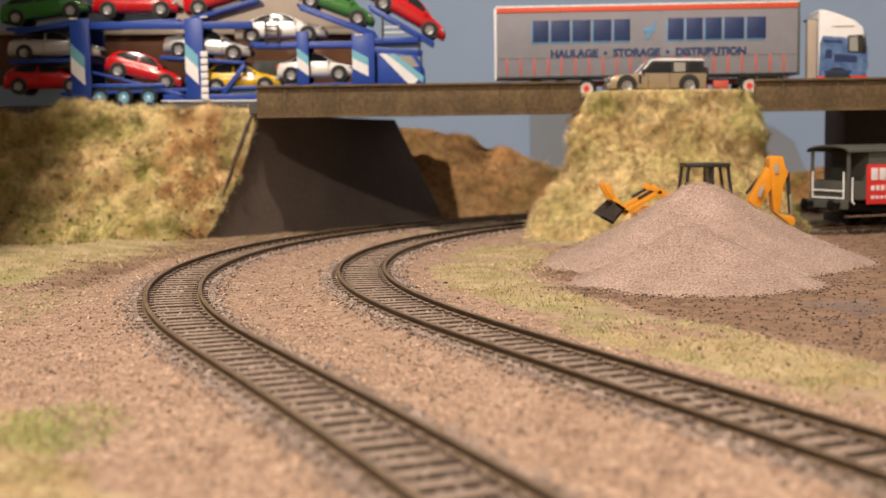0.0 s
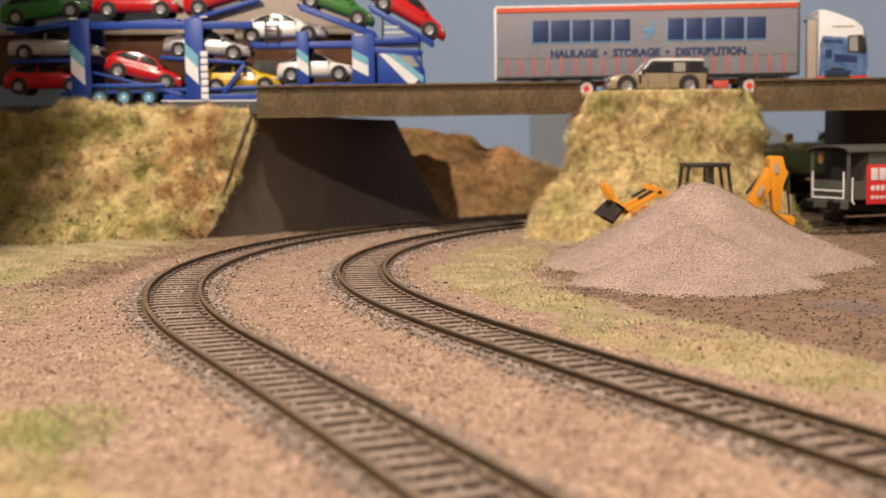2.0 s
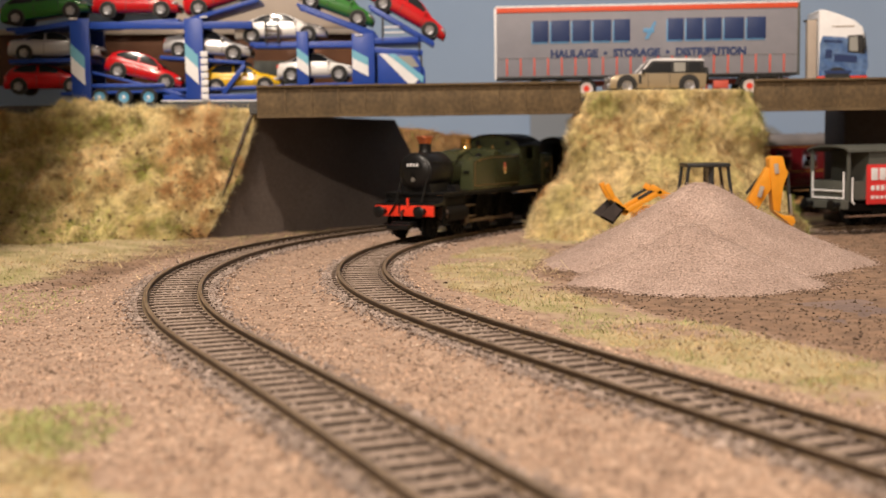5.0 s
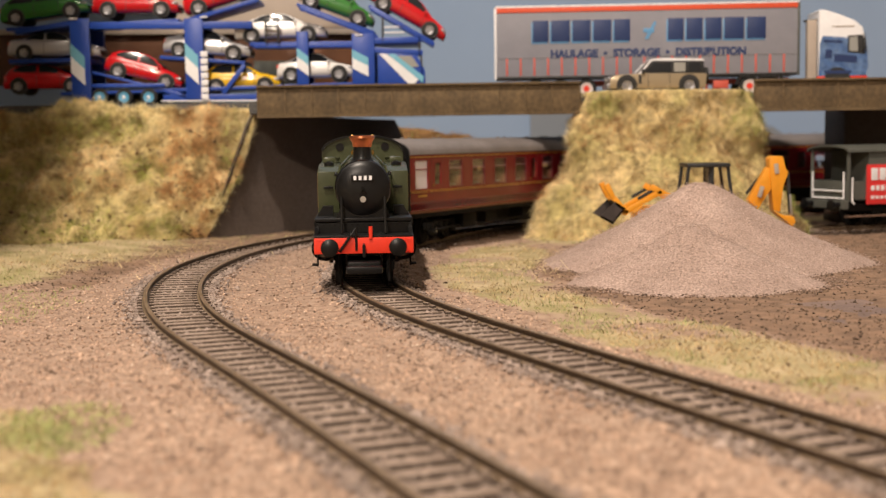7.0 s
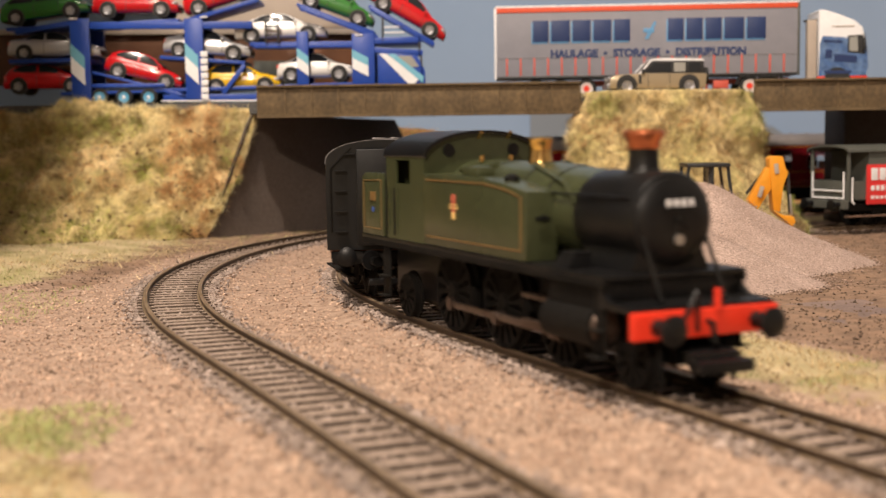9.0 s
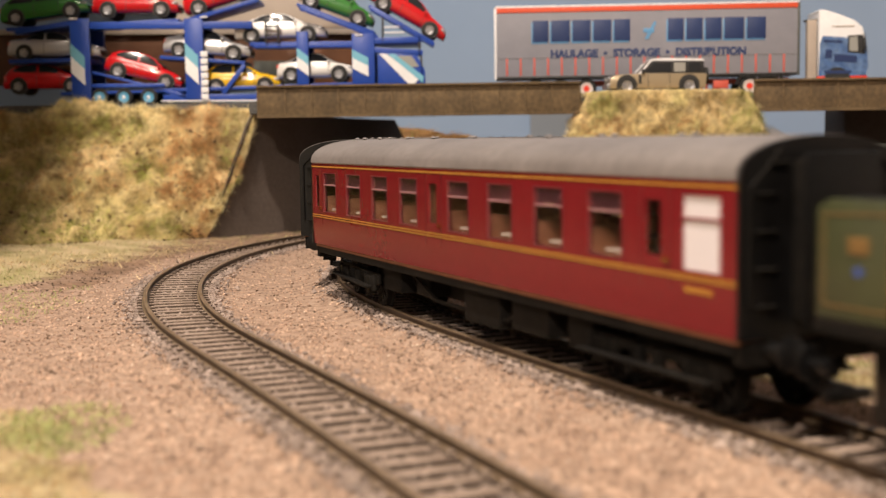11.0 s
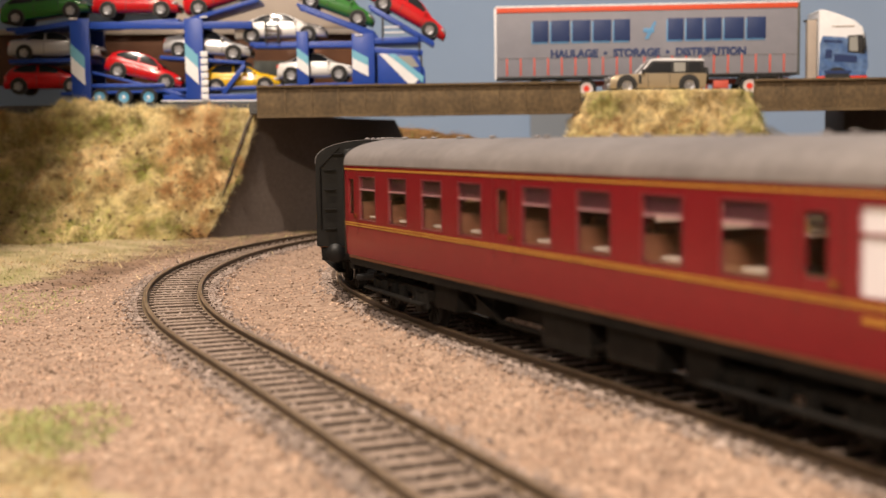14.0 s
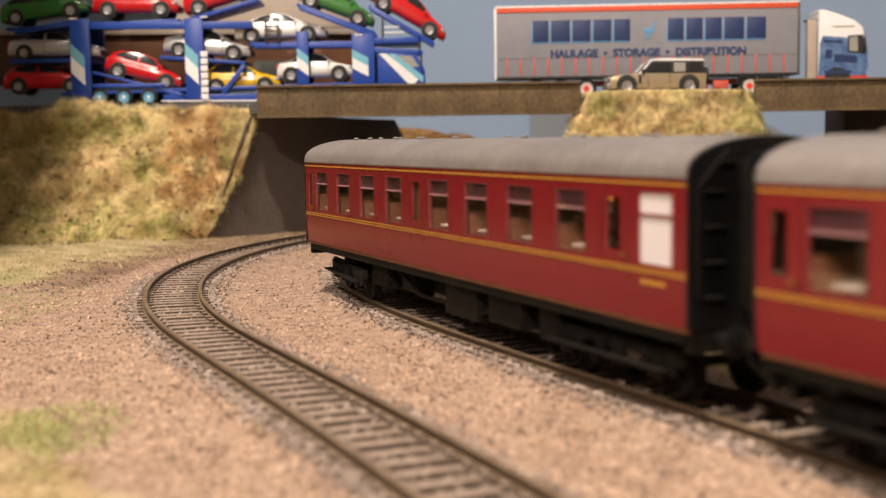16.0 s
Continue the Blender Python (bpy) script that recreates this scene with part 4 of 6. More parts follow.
def build_coach():
    c = thing("passenger_coach", Matrix(), "maroon passenger coach with grey roof and yellow lining", "coach", "train coaches")
    openings = sorted([(a, b, 27.2, 40.3) for a, b in WIN] + [(a, b, 28.8, 39.2) for a, b in DOORS] + [(LAV[0], LAV[1], 27.0, 40.5)])
    for sd in (-1, 1):
        bm = bmesh.new()
        y0, y1 = sd * 17.1, sd * 17.9
        bands = [(0, 16.2, 18.6), (0, 18.6, 21.4), (0, 21.4, 24.4), (0, 24.4, 27.0), (0, 40.5, 43.9)]
        for _, z0, z1 in bands:
            prism(bm, [(-HALF, z0), (HALF, z0), (HALF, z1), (-HALF, z1)], y0, y1)
        x = -HALF
        for a, b, z0, z1 in openings:
            prism(bm, [(x, 27.0), (a, 27.0), (a, 40.5), (x, 40.5)], y0, y1)
            if z0 > 27.1:
                prism(bm, [(a, 27.0), (b, 27.0), (b, z0), (a, z0)], y0, y1)
            if z1 < 40.4:
                prism(bm, [(a, z1), (b, z1), (b, 40.5), (a, 40.5)], y0, y1)
            x = b
        prism(bm, [(x, 27.0), (HALF, 27.0), (HALF, 40.5), (x, 40.5)], y0, y1)
        for v in bm.verts:
            v.co.y -= sd * 0.004 * max(0.0, 26.0 - v.co.z) ** 2
        bmesh.ops.remove_doubles(bm, verts=bm.verts, dist=0.001)
        wall = part("body_side", bm, M_maroon, c, "glossy maroon coach side")
        for z, h in ((42.2, 0.42), (26.1, 0.28), (25.4, 0.28)):
            bm = bmesh.new()
            box(bm, 0, sd * 17.95, z, 2 * HALF, 0.22, h)
            part("lining", bm, M_yellow_line, wall, "yellow lining")
        for a, b, z0, z1 in openings:
            lav = a == LAV[0]
            bm = bmesh.new()
            box(bm, (a + b) / 2, sd * 17.35, (z0 + z1) / 2, b - a - 0.1, 0.25, z1 - z0 - 0.1)
            p = part("window", bm, M_frost if lav else M_pane, wall, "white frosted lavatory window" if lav else "")
            if not lav:
                p.visible_shadow = False
            if b - a > 9:
                bm = bmesh.new()
                box(bm, (a + b) / 2, sd * 17.6, 36.3, b - a, 0.5, 0.42)
                part("window_bar", bm, M_maroon if lav else M_bar, wall)
                if not lav:
                    bm = bmesh.new()
                    for zz in (z0 + 0.15, z1 - 0.15):
                        box(bm, (a + b) / 2, sd * 17.8, zz, b - a, 0.4, 0.3)
                    for xx in (a + 0.15, b - 0.15):
                        box(bm, xx, sd * 17.8, (z0 + z1) / 2, 0.3, 0.4, z1 - z0 - 0.6)
                    part("window_frame", bm, M_winframe, wall)
                    bm = bmesh.new()
                    box(bm, (a + b) / 2, sd * 17.0, 38.4, b - a - 0.2, 0.2, 3.4)
                    part("ventilator", bm, M_vent, wall, "mauve sliding ventilator")
            else:
                bm = bmesh.new()
                rod(bm, (b + 1.2, sd * 18.3, 28.4), (b + 3.0, sd * 18.3, 28.4), 0.28, 6)
                box(bm, b + 1.6, sd * 18.1, 28.4, 0.5, 0.5, 1.2)
                part("door_handle", bm, M_brass, wall)
                for xx in (a - 1.4, b + 3.2):
                    bm = bmesh.new()
                    box(bm, xx, sd * 17.93, 33.0, 0.14, 0.12, 20)
                    part("door_seam", bm, M_seam, wall)
        bm = bmesh.new()
        for i, w in enumerate((1.2, 1.0, 1.2, 0.9, 1.1)):
            box(bm, 102.5 + i * 1.7, sd * 17.98, 23.6, w, 0.15, 1.1)
        part("running_number", bm, M_yellow_line, wall, "small yellow numerals as bars")
        # black solebar and footboards
        bm = bmesh.new()
        box(bm, 0, sd * 16.4, 14.6, 2 * HALF - 4, 1.0, 3.0, 0.15)
        part("solebar", bm, M_grime, c)
        bm = bmesh.new()
        prism(bm, [(-40, 13.4), (-22, 6.6), (22, 6.6), (40, 13.4), (38.4, 13.4), (21.6, 7.5), (-21.6, 7.5), (-38.4, 13.4)], sd * 13.4, sd * 14.2)
        part("truss", bm, M_grime, c)
    bm = bmesh.new()
    box(bm, 0, 0, 15.8, 2 * HALF - 1, 34, 1.2)
    part("coach_floor", bm, M_seat, c)
    # roof
    arc = [(18.2 * math.cos(a), 43.7 + 7.3 * math.sin(a) ** 0.82) for a in [math.pi * i / 22 for i in range(1, 22)]]
    arc = [(18.2, 43.5)] + arc + [(-18.2, 43.5)]
    bm = bmesh.new()
    inner = [(y * 0.96, z - 0.8) for y, z in reversed(arc)]
    prism_x(bm, arc + inner, -HALF, HALF)
    roof = part("roof", bm, M_roof, c, "matt grey curved roof")
    bm = bmesh.new()
    lathe(bm, [(0.9, -0.6), (0.95, 0.2), (0.55, 0.35), (0.6, 0.5), (1.0, 0.7), (0.7, 1.05), (0.2, 1.15)], 12)
    vm = mesh_of("roof_vent", bm, M_roof, True)
    for i, x in enumerate((-104, -97, -90, -78, -66, -59, -46, -34, -18, 2, 24, 38, 54, 70, 84, 100)):
        y = 3.2 if i % 2 else -3.2
        placed("roof_vent", vm, roof, x, y, 50.5)
    # ends
    for e in (-1, 1):
        bm = bmesh.new()
        prism_x(bm, [(-17.9, 16.2), (17.9, 16.2)] + [(y * 0.985, z - 0.15) for y, z in arc], e * (HALF - 0.1), e * (HALF + 1.0))
        end = part("coach_end", bm, M_black, c, "black coach end with steps")
        bm = bmesh.new()
        box(bm, e * (HALF + 3.0), 0, 33.0, 4.4, 14.4, 28, 1.2)
        part("gangway", bm, M_grime, end, "black concertina gangway")
        bm = bmesh.new()
        box(bm, e * (HALF + 5.3), 0, 33.0, 0.8, 16.0, 30, 0.3)
        part("gangway_plate", bm, M_black, end)
        for sd in (-1, 1):
            for z in (22, 28.4, 34.8, 41.2, 46.4):
                bm = bmesh.new()
                box(bm, e * (HALF + 1.9), sd * (13.2 if z < 45 else 10.6), z, 1.6, 3.8, 0.5, 0.1)
                part("end_step", bm, M_grime, end)
            bm = bmesh.new()
            rod(bm, (e * (HALF + 1.5), sd * 16.4, 22), (e * (HALF + 1.5), sd * 16.4, 42), 0.3, 6)
            rod(bm, (e * (HALF + 1.5), sd * 16.4, 42), (e * (HALF + 1.5), sd * 10, 48.6), 0.3, 6)
            part("end_handrail", bm, M_grime, end)
            o = placed("buffer", BUFFER, end, e * (HALF + 0.6), sd * 11.4, 14.4)
            o.rotation_euler = (0, 0, 0 if e > 0 else math.pi)
        bm = bmesh.new()
        box(bm, e * (HALF - 1), 0, 13.6, 3, 33, 4.2, 0.3)
        part("headstock", bm, M_grime, end)
        bm = bmesh.new()
        box(bm, e * (HALF + 3), 0, 7.2, 9, 3, 2.2, 0.4)
        box(bm, e * (HALF + 7), 0, 6.6, 2.4, 9.5, 2.0, 0.5)
        part("coupling", bm, M_black, end)
    # seats and tables seen through the windows
    bm = bmesh.new()
    box(bm, 0, 0, 22.0, 4.4, 13.5, 9.0, 0.8)
    box(bm, 0, 0, 28.5, 2.4, 13.5, 8.0, 0.8)
    sm = mesh_of("seat", bm, M_seat, True)
    bm = bmesh.new()
    box(bm, 0, 0, 28.2, 6.0, 12, 0.7, 0.2)
    box(bm, 0, 0, 22.5, 1.0, 1.0, 11)
    tm = mesh_of("table", bm, M_pale_table, True)
    for a, b in WIN:
        for sd in (-1, 1):
            placed("seat", sm, c, a - 3.0, sd * 9.2, 0)
            placed("table", tm, c, (a + b) / 2, sd * 10.0, 0)
    bm = bmesh.new()
    box(bm, -19, 0, 29.5, 0.8, 33, 26)
    part("partition", bm, M_seat, c)
    bm = bmesh.new()
    box(bm, 97.4, 0, 29.5, 0.8, 33, 26)
    part("partition", bm, M_seat, c)
    # underframe boxes
    for x, y, l, w, z, h in ((10, -10.5, 20, 9, 8.6, 8.0), (-16, 10.5, 22, 9, 8.8, 7.6), (30, 10, 12, 8, 9.5, 6), (-32, -9, 10, 8, 10, 6), (52, 0, 16, 16, 11, 4), (36, -11, 18, 8, 9.4, 7), (-52, -11, 14, 7, 9.6, 6.5), (58, -12, 10, 5, 9, 7), (-60, 11, 12, 7, 9.6, 6.5), (54, 11, 14, 7, 9, 7), (0, 0, 120, 14, 9.5, 6)):
        bm = bmesh.new()
        box(bm, x, y, z, l, w, h, 0.4)
        part("equipment_box", bm, M_grime, c)
    for y in (-8, 8):
        bm = bmesh.new()
        rod(bm, (-54, y, 10.6), (-44, y, 10.6), 3.0, 16)
        part("vacuum_cylinder", bm, M_grime, c)
    # bogies
    wm = wheelset_mesh("wheelset", COACH_R, 12)
    for k, x in enumerate((83.5, -83.5)):
        bg = holder("bogie", c, x, 0, 0)
        for sd in (-1, 1):
            bm = bmesh.new()
            prism(bm, [(-25, 10.5), (25, 10.5), (25, 7.6), (17, 5.8), (10, 8.2), (-10, 8.2), (-17, 5.8), (-25, 7.6)], sd * 12.4, sd * 13.6, 0.15)
            for ax in (-17, 17):
                box(bm, ax, sd * 13.6, 6.8, 5.4, 2.2, 5.4, 0.5)
                for o in (-4.4, 4.4):
                    rod(bm, (ax + o, sd * 13.6, 5.4), (ax + o, sd * 13.6, 10), 1.1, 8)
            rod(bm, (-6, sd * 13.8, 5.6), (6, sd * 13.8, 5.6), 0.8, 8)
            for o in (-3.4, 3.4):
                rod(bm, (o, sd * 13.8, 4.6), (o, sd * 13.8, 10), 1.5, 10)
            part("side_frame", bm, M_grime, bg, "black bogie side frame with springs")
            bm = bmesh.new()
            box(bm, 0, sd * 16.0, 6.8, 46, 2.4, 0.6, 0.15)
            part("footboard", bm, M_grime, bg)
        bm = bmesh.new()
        box(bm, 0, 0, 10, 14, 24, 2.4, 0.3)
        part("bolster", bm, M_grime, bg)
        for ax in (-17, 17):
            placed("wheelset", wm, bg, ax, 0, COACH_R)
    return c


M_winframe = material("window_frame_paint", (0.15, 0.022, 0.028), 0.35)
M_vent = material("ventilator_film", (0.075, 0.022, 0.032), 0.25, 0, 0.1, 200)
M_frost = material("frosted_window", (0.72, 0.68, 0.72), 0.35)
M_bar = material("window_bar", (0.34, 0.17, 0.18), 0.4)
M_seam = material("dark_seam", (0.08, 0.005, 0.006), 0.5)
BUFFER = buffer_mesh()
loco = build_loco()
coach = build_coach()
coaches = [coach, copy_thing(coach, Matrix()), copy_thing(coach, Matrix())]


# ---- road vehicles ----
M_blue = material("transporter_blue", (0.012, 0.05, 0.30), 0.35, 0, 0.05, 300, (0.016, 0.06, 0.34), 30)
M_lightblue = material("stripe_light_blue", (0.16, 0.42, 0.55), 0.45)
M_tyre = material("black_tyre", (0.015, 0.015, 0.015), 0.8)
M_alloy = material("alloy_rim", (0.30, 0.30, 0.32), 0.35, 0.6)
M_bluehub = material("blue_hub", (0.10, 0.32, 0.50), 0.4)
M_glassdark = material("dark_window", (0.02, 0.022, 0.025), 0.12)
M_palewin = material("pale_window", (0.30, 0.30, 0.28), 0.2)
M_carred = material("car_red", (0.52, 0.010, 0.014), 0.22, 0, 0, 300, coat=0.6)
M_cargreen = material("car_green", (0.035, 0.17, 0.03), 0.24, 0, 0, 300, coat=0.6)
M_carwhite = material("car_white", (0.72, 0.70, 0.68), 0.25, 0, 0, 300, coat=0.5)
M_carsilver = material("car_silver", (0.52, 0.52, 0.53), 0.28, 0.3, 0, 300, coat=0.5)
M_caryellow = material("car_yellow", (0.66, 0.40, 0.01), 0.24, 0, 0, 300, coat=0.6)
M_sand = material("car_sand", (0.36, 0.29, 0.19), 0.28, 0.35, 0, 300, coat=0.5)
M_curtain = material("trailer_curtain", (0.205, 0.205, 0.24), 0.6, 0, 0.05, 150, (0.235, 0.232, 0.262), 15, 0.15)
M_navy = material("navy_print", (0.012, 0.03, 0.11), 0.5)
M_midblue = material("blue_print", (0.10, 0.27, 0.48), 0.5)
M_strap = material("red_strap", (0.55, 0.09, 0.06), 0.5)
M_orange = material("top_stripe_red", (0.62, 0.08, 0.03), 0.5)
M_digger = material("digger_yellow", (0.70, 0.27, 0.012), 0.4, 0, 0.06, 300, (0.74, 0.31, 0.02), 60)
M_vangrey = material("van_grey_green", (0.065, 0.07, 0.06), 0.6, 0, 0.1, 300, (0.085, 0.088, 0.078), 40)
M_rust = material("rusty_step", (0.13, 0.075, 0.05), 0.8, 0, 0.2, 300)
M_cream = material("cream_fascia", (0.40, 0.335, 0.28), 0.7, 0, 0.05, 100)
M_dark_hoop = material("black_plastic", (0.02, 0.02, 0.02), 0.5)


def wpart(name, bm, mat, owner, label="", smooth=True):
    """A part drawn in world millimetres, put under its thing."""
    p = owner.matrix_world.translation / MM
    bmesh.ops.translate(bm, vec=-p, verts=bm.verts)
    return part(name, bm, mat, owner, label, smooth)


def wheel(parent, x, y, z, r, w, rim, side):
    """Tyre with a rim in it, facing along y."""
    bm = bmesh.new()
    lathe(bm, [(r * 0.62, -w / 2), (r * 0.92, -w / 2), (r, -w / 3), (r, w / 3), (r * 0.92, w / 2), (r * 0.62, w / 2)], 24, Matrix.Rotation(math.pi / 2, 4, "X"))
    t = part("wheel", bm, M_tyre, parent)
    t.location = (x * MM, y * MM, z * MM)
    bm = bmesh.new()
    yy = side * (w / 2 + 0.1)
    lathe(bm, [(r * 0.62, -0.2), (r * 0.62, 0.3), (r * 0.52, 0.15), (r * 0.3, -0.1), (r * 0.22, 0.4), (0.1, 0.4)], 20, Matrix.Translation((0, yy, 0)) @ Matrix.Rotation(-side * math.pi / 2, 4, "X"))
    part("rim", bm, rim, t)
    return t


HATCH = ((-25, -24.4, -22.5, -18.5, -10, 0, 5, 13, 17, 22, 24.5, 25), (7.0, 10.6, 13.8, 16.3, 17.5, 17.3, 15.9, 11.7, 11.0, 9.6, 7.4, 5.6))
SALOON = ((-25, -24.6, -23, -17, -10, -4, 2, 6, 14, 18, 22.5, 24.6, 25), (7.0, 10.4, 12.0, 13.2, 16.3, 17.2, 17.0, 15.6, 11.2, 10.6, 9.3, 7.2, 5.6))


def car_ring(top, x, W):
    """Half a cross-section of a car body, from the sill over the shoulder to the middle of the roof."""
    zt = float(np.interp(x, *top))
    zs = min(zt - 0.25, float(np.interp(x, (-25, 10, 25), (11.4, 10.8, 8.2))))
    w = W * (1 - 0.16 * abs(x / 25.0) ** 5 - 0.06 * max(0.0, x / 25.0) ** 2)
    roof = 0.74 if zt - zs > 2 else 0.80
    return [(0.80 * w, 3.0), (0.96 * w, 3.8), (1.0 * w, 6.6), (0.985 * w, zs - 1.2), (0.93 * w, zs - 0.1), (0.90 * w, zs + (zt - zs) * 0.12),
            (0.90 * w + (roof - 0.90) * w * 0.8, zs + (zt - zs) * 0.72), (roof * w * 0.97, zs + (zt - zs) * 0.9), (roof * w * 0.72, zt - 0.08), (0.0, zt)]


def car_patch(top, xs, W, a, b, sd, lift, k):
    """A strip of the body between two ring places, lifted off it: windows and screens."""
    bm = bmesh.new()
    grid = []
    for lv in (0.0, lift):
        rows = []
        for x, t0, t1 in xs:
            ring = car_ring(top, x, W)
            row = []
            for t in (t0, (t0 + t1) / 2, t1):
                f = a + (b - a) * t
                q = min(int(f), len(ring) - 2)
                y = ring[q][0] + (ring[q + 1][0] - ring[q][0]) * (f - q)
                z = ring[q][1] + (ring[q + 1][1] - ring[q][1]) * (f - q)
                row.append(bm.verts.new((x * k, sd * (y + lv * 0.8), z + lv * 0.55)))
            rows.append(row)
        grid.append(rows)
        for p, q in zip(rows, rows[1:]):
            for i in range(2):
                bm.faces.new((p[i], p[i + 1], q[i + 1], q[i]))
    bmesh.ops.recalc_face_normals(bm, faces=bm.faces)
    return bm


def build_car(m, mat, length, label, group="model cars", saloon=False):
    """A small die-cast car facing along x, wheels on z = 0, its body drawn through rounded cross-sections."""
    c = thing("model_car", m, label, "car", group)
    k, W = length / 50.0, 11.0
    top = SALOON if saloon else HATCH
    xs = sorted(set(np.round(np.linspace(-25, 25, 41), 2).tolist() + list(top[0])))
    bm = bmesh.new()
    rows = []
    for x in xs:
        ring = car_ring(top, x, W)
        rows.append([bm.verts.new((x * k, y, z)) for y, z in ring] + [bm.verts.new((x * k, -y, z)) for y, z in reversed(ring[:-1])])
    n = len(rows[0])
    for p, q in zip(rows, rows[1:]):
        for i in range(n):
            bm.faces.new((p[i], p[(i + 1) % n], q[(i + 1) % n], q[i]))
    bm.faces.new(rows[0])
    bm.faces.new(list(reversed(rows[-1])))
    bmesh.ops.recalc_face_normals(bm, faces=bm.faces)
    part("body", bm, mat, c, smooth="all")
    rear, mid, front = (-14.5 if saloon else -19, -5.2, 9.5)
    for sd in (-1, 1):
        part("side_window", car_patch(top, [(rear, 0.1, 0.35), (rear + 4, 0.05, 0.85), (rear + 7, 0.0, 1.0), (mid, 0.0, 1.0)], W, 5.1, 6.9, sd, 0.22, k), M_glassdark, c)
        part("side_window", car_patch(top, [(mid + 1.3, 0.0, 1.0), (0, 0.0, 1.0), (4, 0.0, 0.92), (front, 0.05, 0.3)], W, 5.1, 6.9, sd, 0.22, k), M_glassdark, c)
        part("windscreen", car_patch(top, [(5.6, 0.0, 1.0), (9, 0.0, 1.0), (12.4, 0.0, 1.0)], W, 7.2, 9.0, sd, 0.2, k), M_glassdark, c)
        bm = bmesh.new()
        box(bm, 22.4 * k, sd * 8.0, 7.9, 3.6, 3.0, 1.6, 0.6)
        part("headlight", bm, M_alloy, c)
        bm = bmesh.new()
        box(bm, -24.0 * k, sd * 8.2, 9.4, 1.8, 2.4, 2.4, 0.5)
        part("tail_light", bm, M_strap, c)
        bm = bmesh.new()
        box(bm, 8.6 * k, sd * (W + 0.4), 11.9, 1.7, 1.6, 1.4, 0.5)
        part("mirror", bm, mat, c)
        bm = bmesh.new()
        for x in (-5.0, 9.0):
            box(bm, x * k, sd * (W - 0.05), 7.2, 0.25, 0.2, 6.2)
        part("door_seam", bm, M_dark_hoop, c)
        bm = bmesh.new()
        box(bm, -1.5 * k, sd * (W + 0.05), 9.0, 2.2, 0.4, 0.5, 0.12)
        part("door_handle", bm, mat, c)
        for x in (-15.5 * k, 15.5 * k):
            bm = bmesh.new()
            rod(bm, (x, sd * (W - 2.4), 4.4), (x, sd * (W + 0.06), 4.4), 5.0, 24)
            part("wheel_arch", bm, M_dark_hoop, c)
            t = wheel(c, x, sd * (W - 0.8), 4.3, 4.2, 3.0, M_alloy, sd)
            bm = bmesh.new()
            for i in range(5):
                a = i * 1.2566
                rod(bm, (0, sd * 1.75, 0), (2.5 * math.cos(a), sd * 1.75, 2.5 * math.sin(a)), 0.36, 6)
            part("spokes", bm, M_carsilver, t)
    bm = bmesh.new()
    box(bm, 24.5 * k, 0, 4.8, 1.4, 13, 1.8, 0.4)
    part("grille", bm, M_dark_hoop, c)
    return c


def stripe(owner, x0, x1, z0, z1, drop, y, mat, name="stripe"):
    bm = bmesh.new()
    prism(bm, [(x0, z0), (x1, z0 - drop), (x1, z1 - drop), (x0, z1)], y - 0.25, y)
    return wpart(name, bm, mat, owner, smooth=False)


def beam(owner, a, b, thick, y0, y1, mat=None, name="deck"):
    """A straight member from a to b in the (x, z) plane."""
    a, b = Vector((a[0], 0, a[1])), Vector((b[0], 0, b[1]))
    v = b - a
    bm = bmesh.new()
    ang = -math.atan2(v.z, v.x)
    m = Matrix.Translation((a + b) / 2 + Vector((0, (y0 + y1) / 2, 0))) @ Matrix.Rotation(ang, 4, "Y")
    box(bm, 0, 0, 0, v.length, y1 - y0, thick, min(0.4, thick * 0.2), m)
    return wpart(name, bm, mat or M_blue, owner)


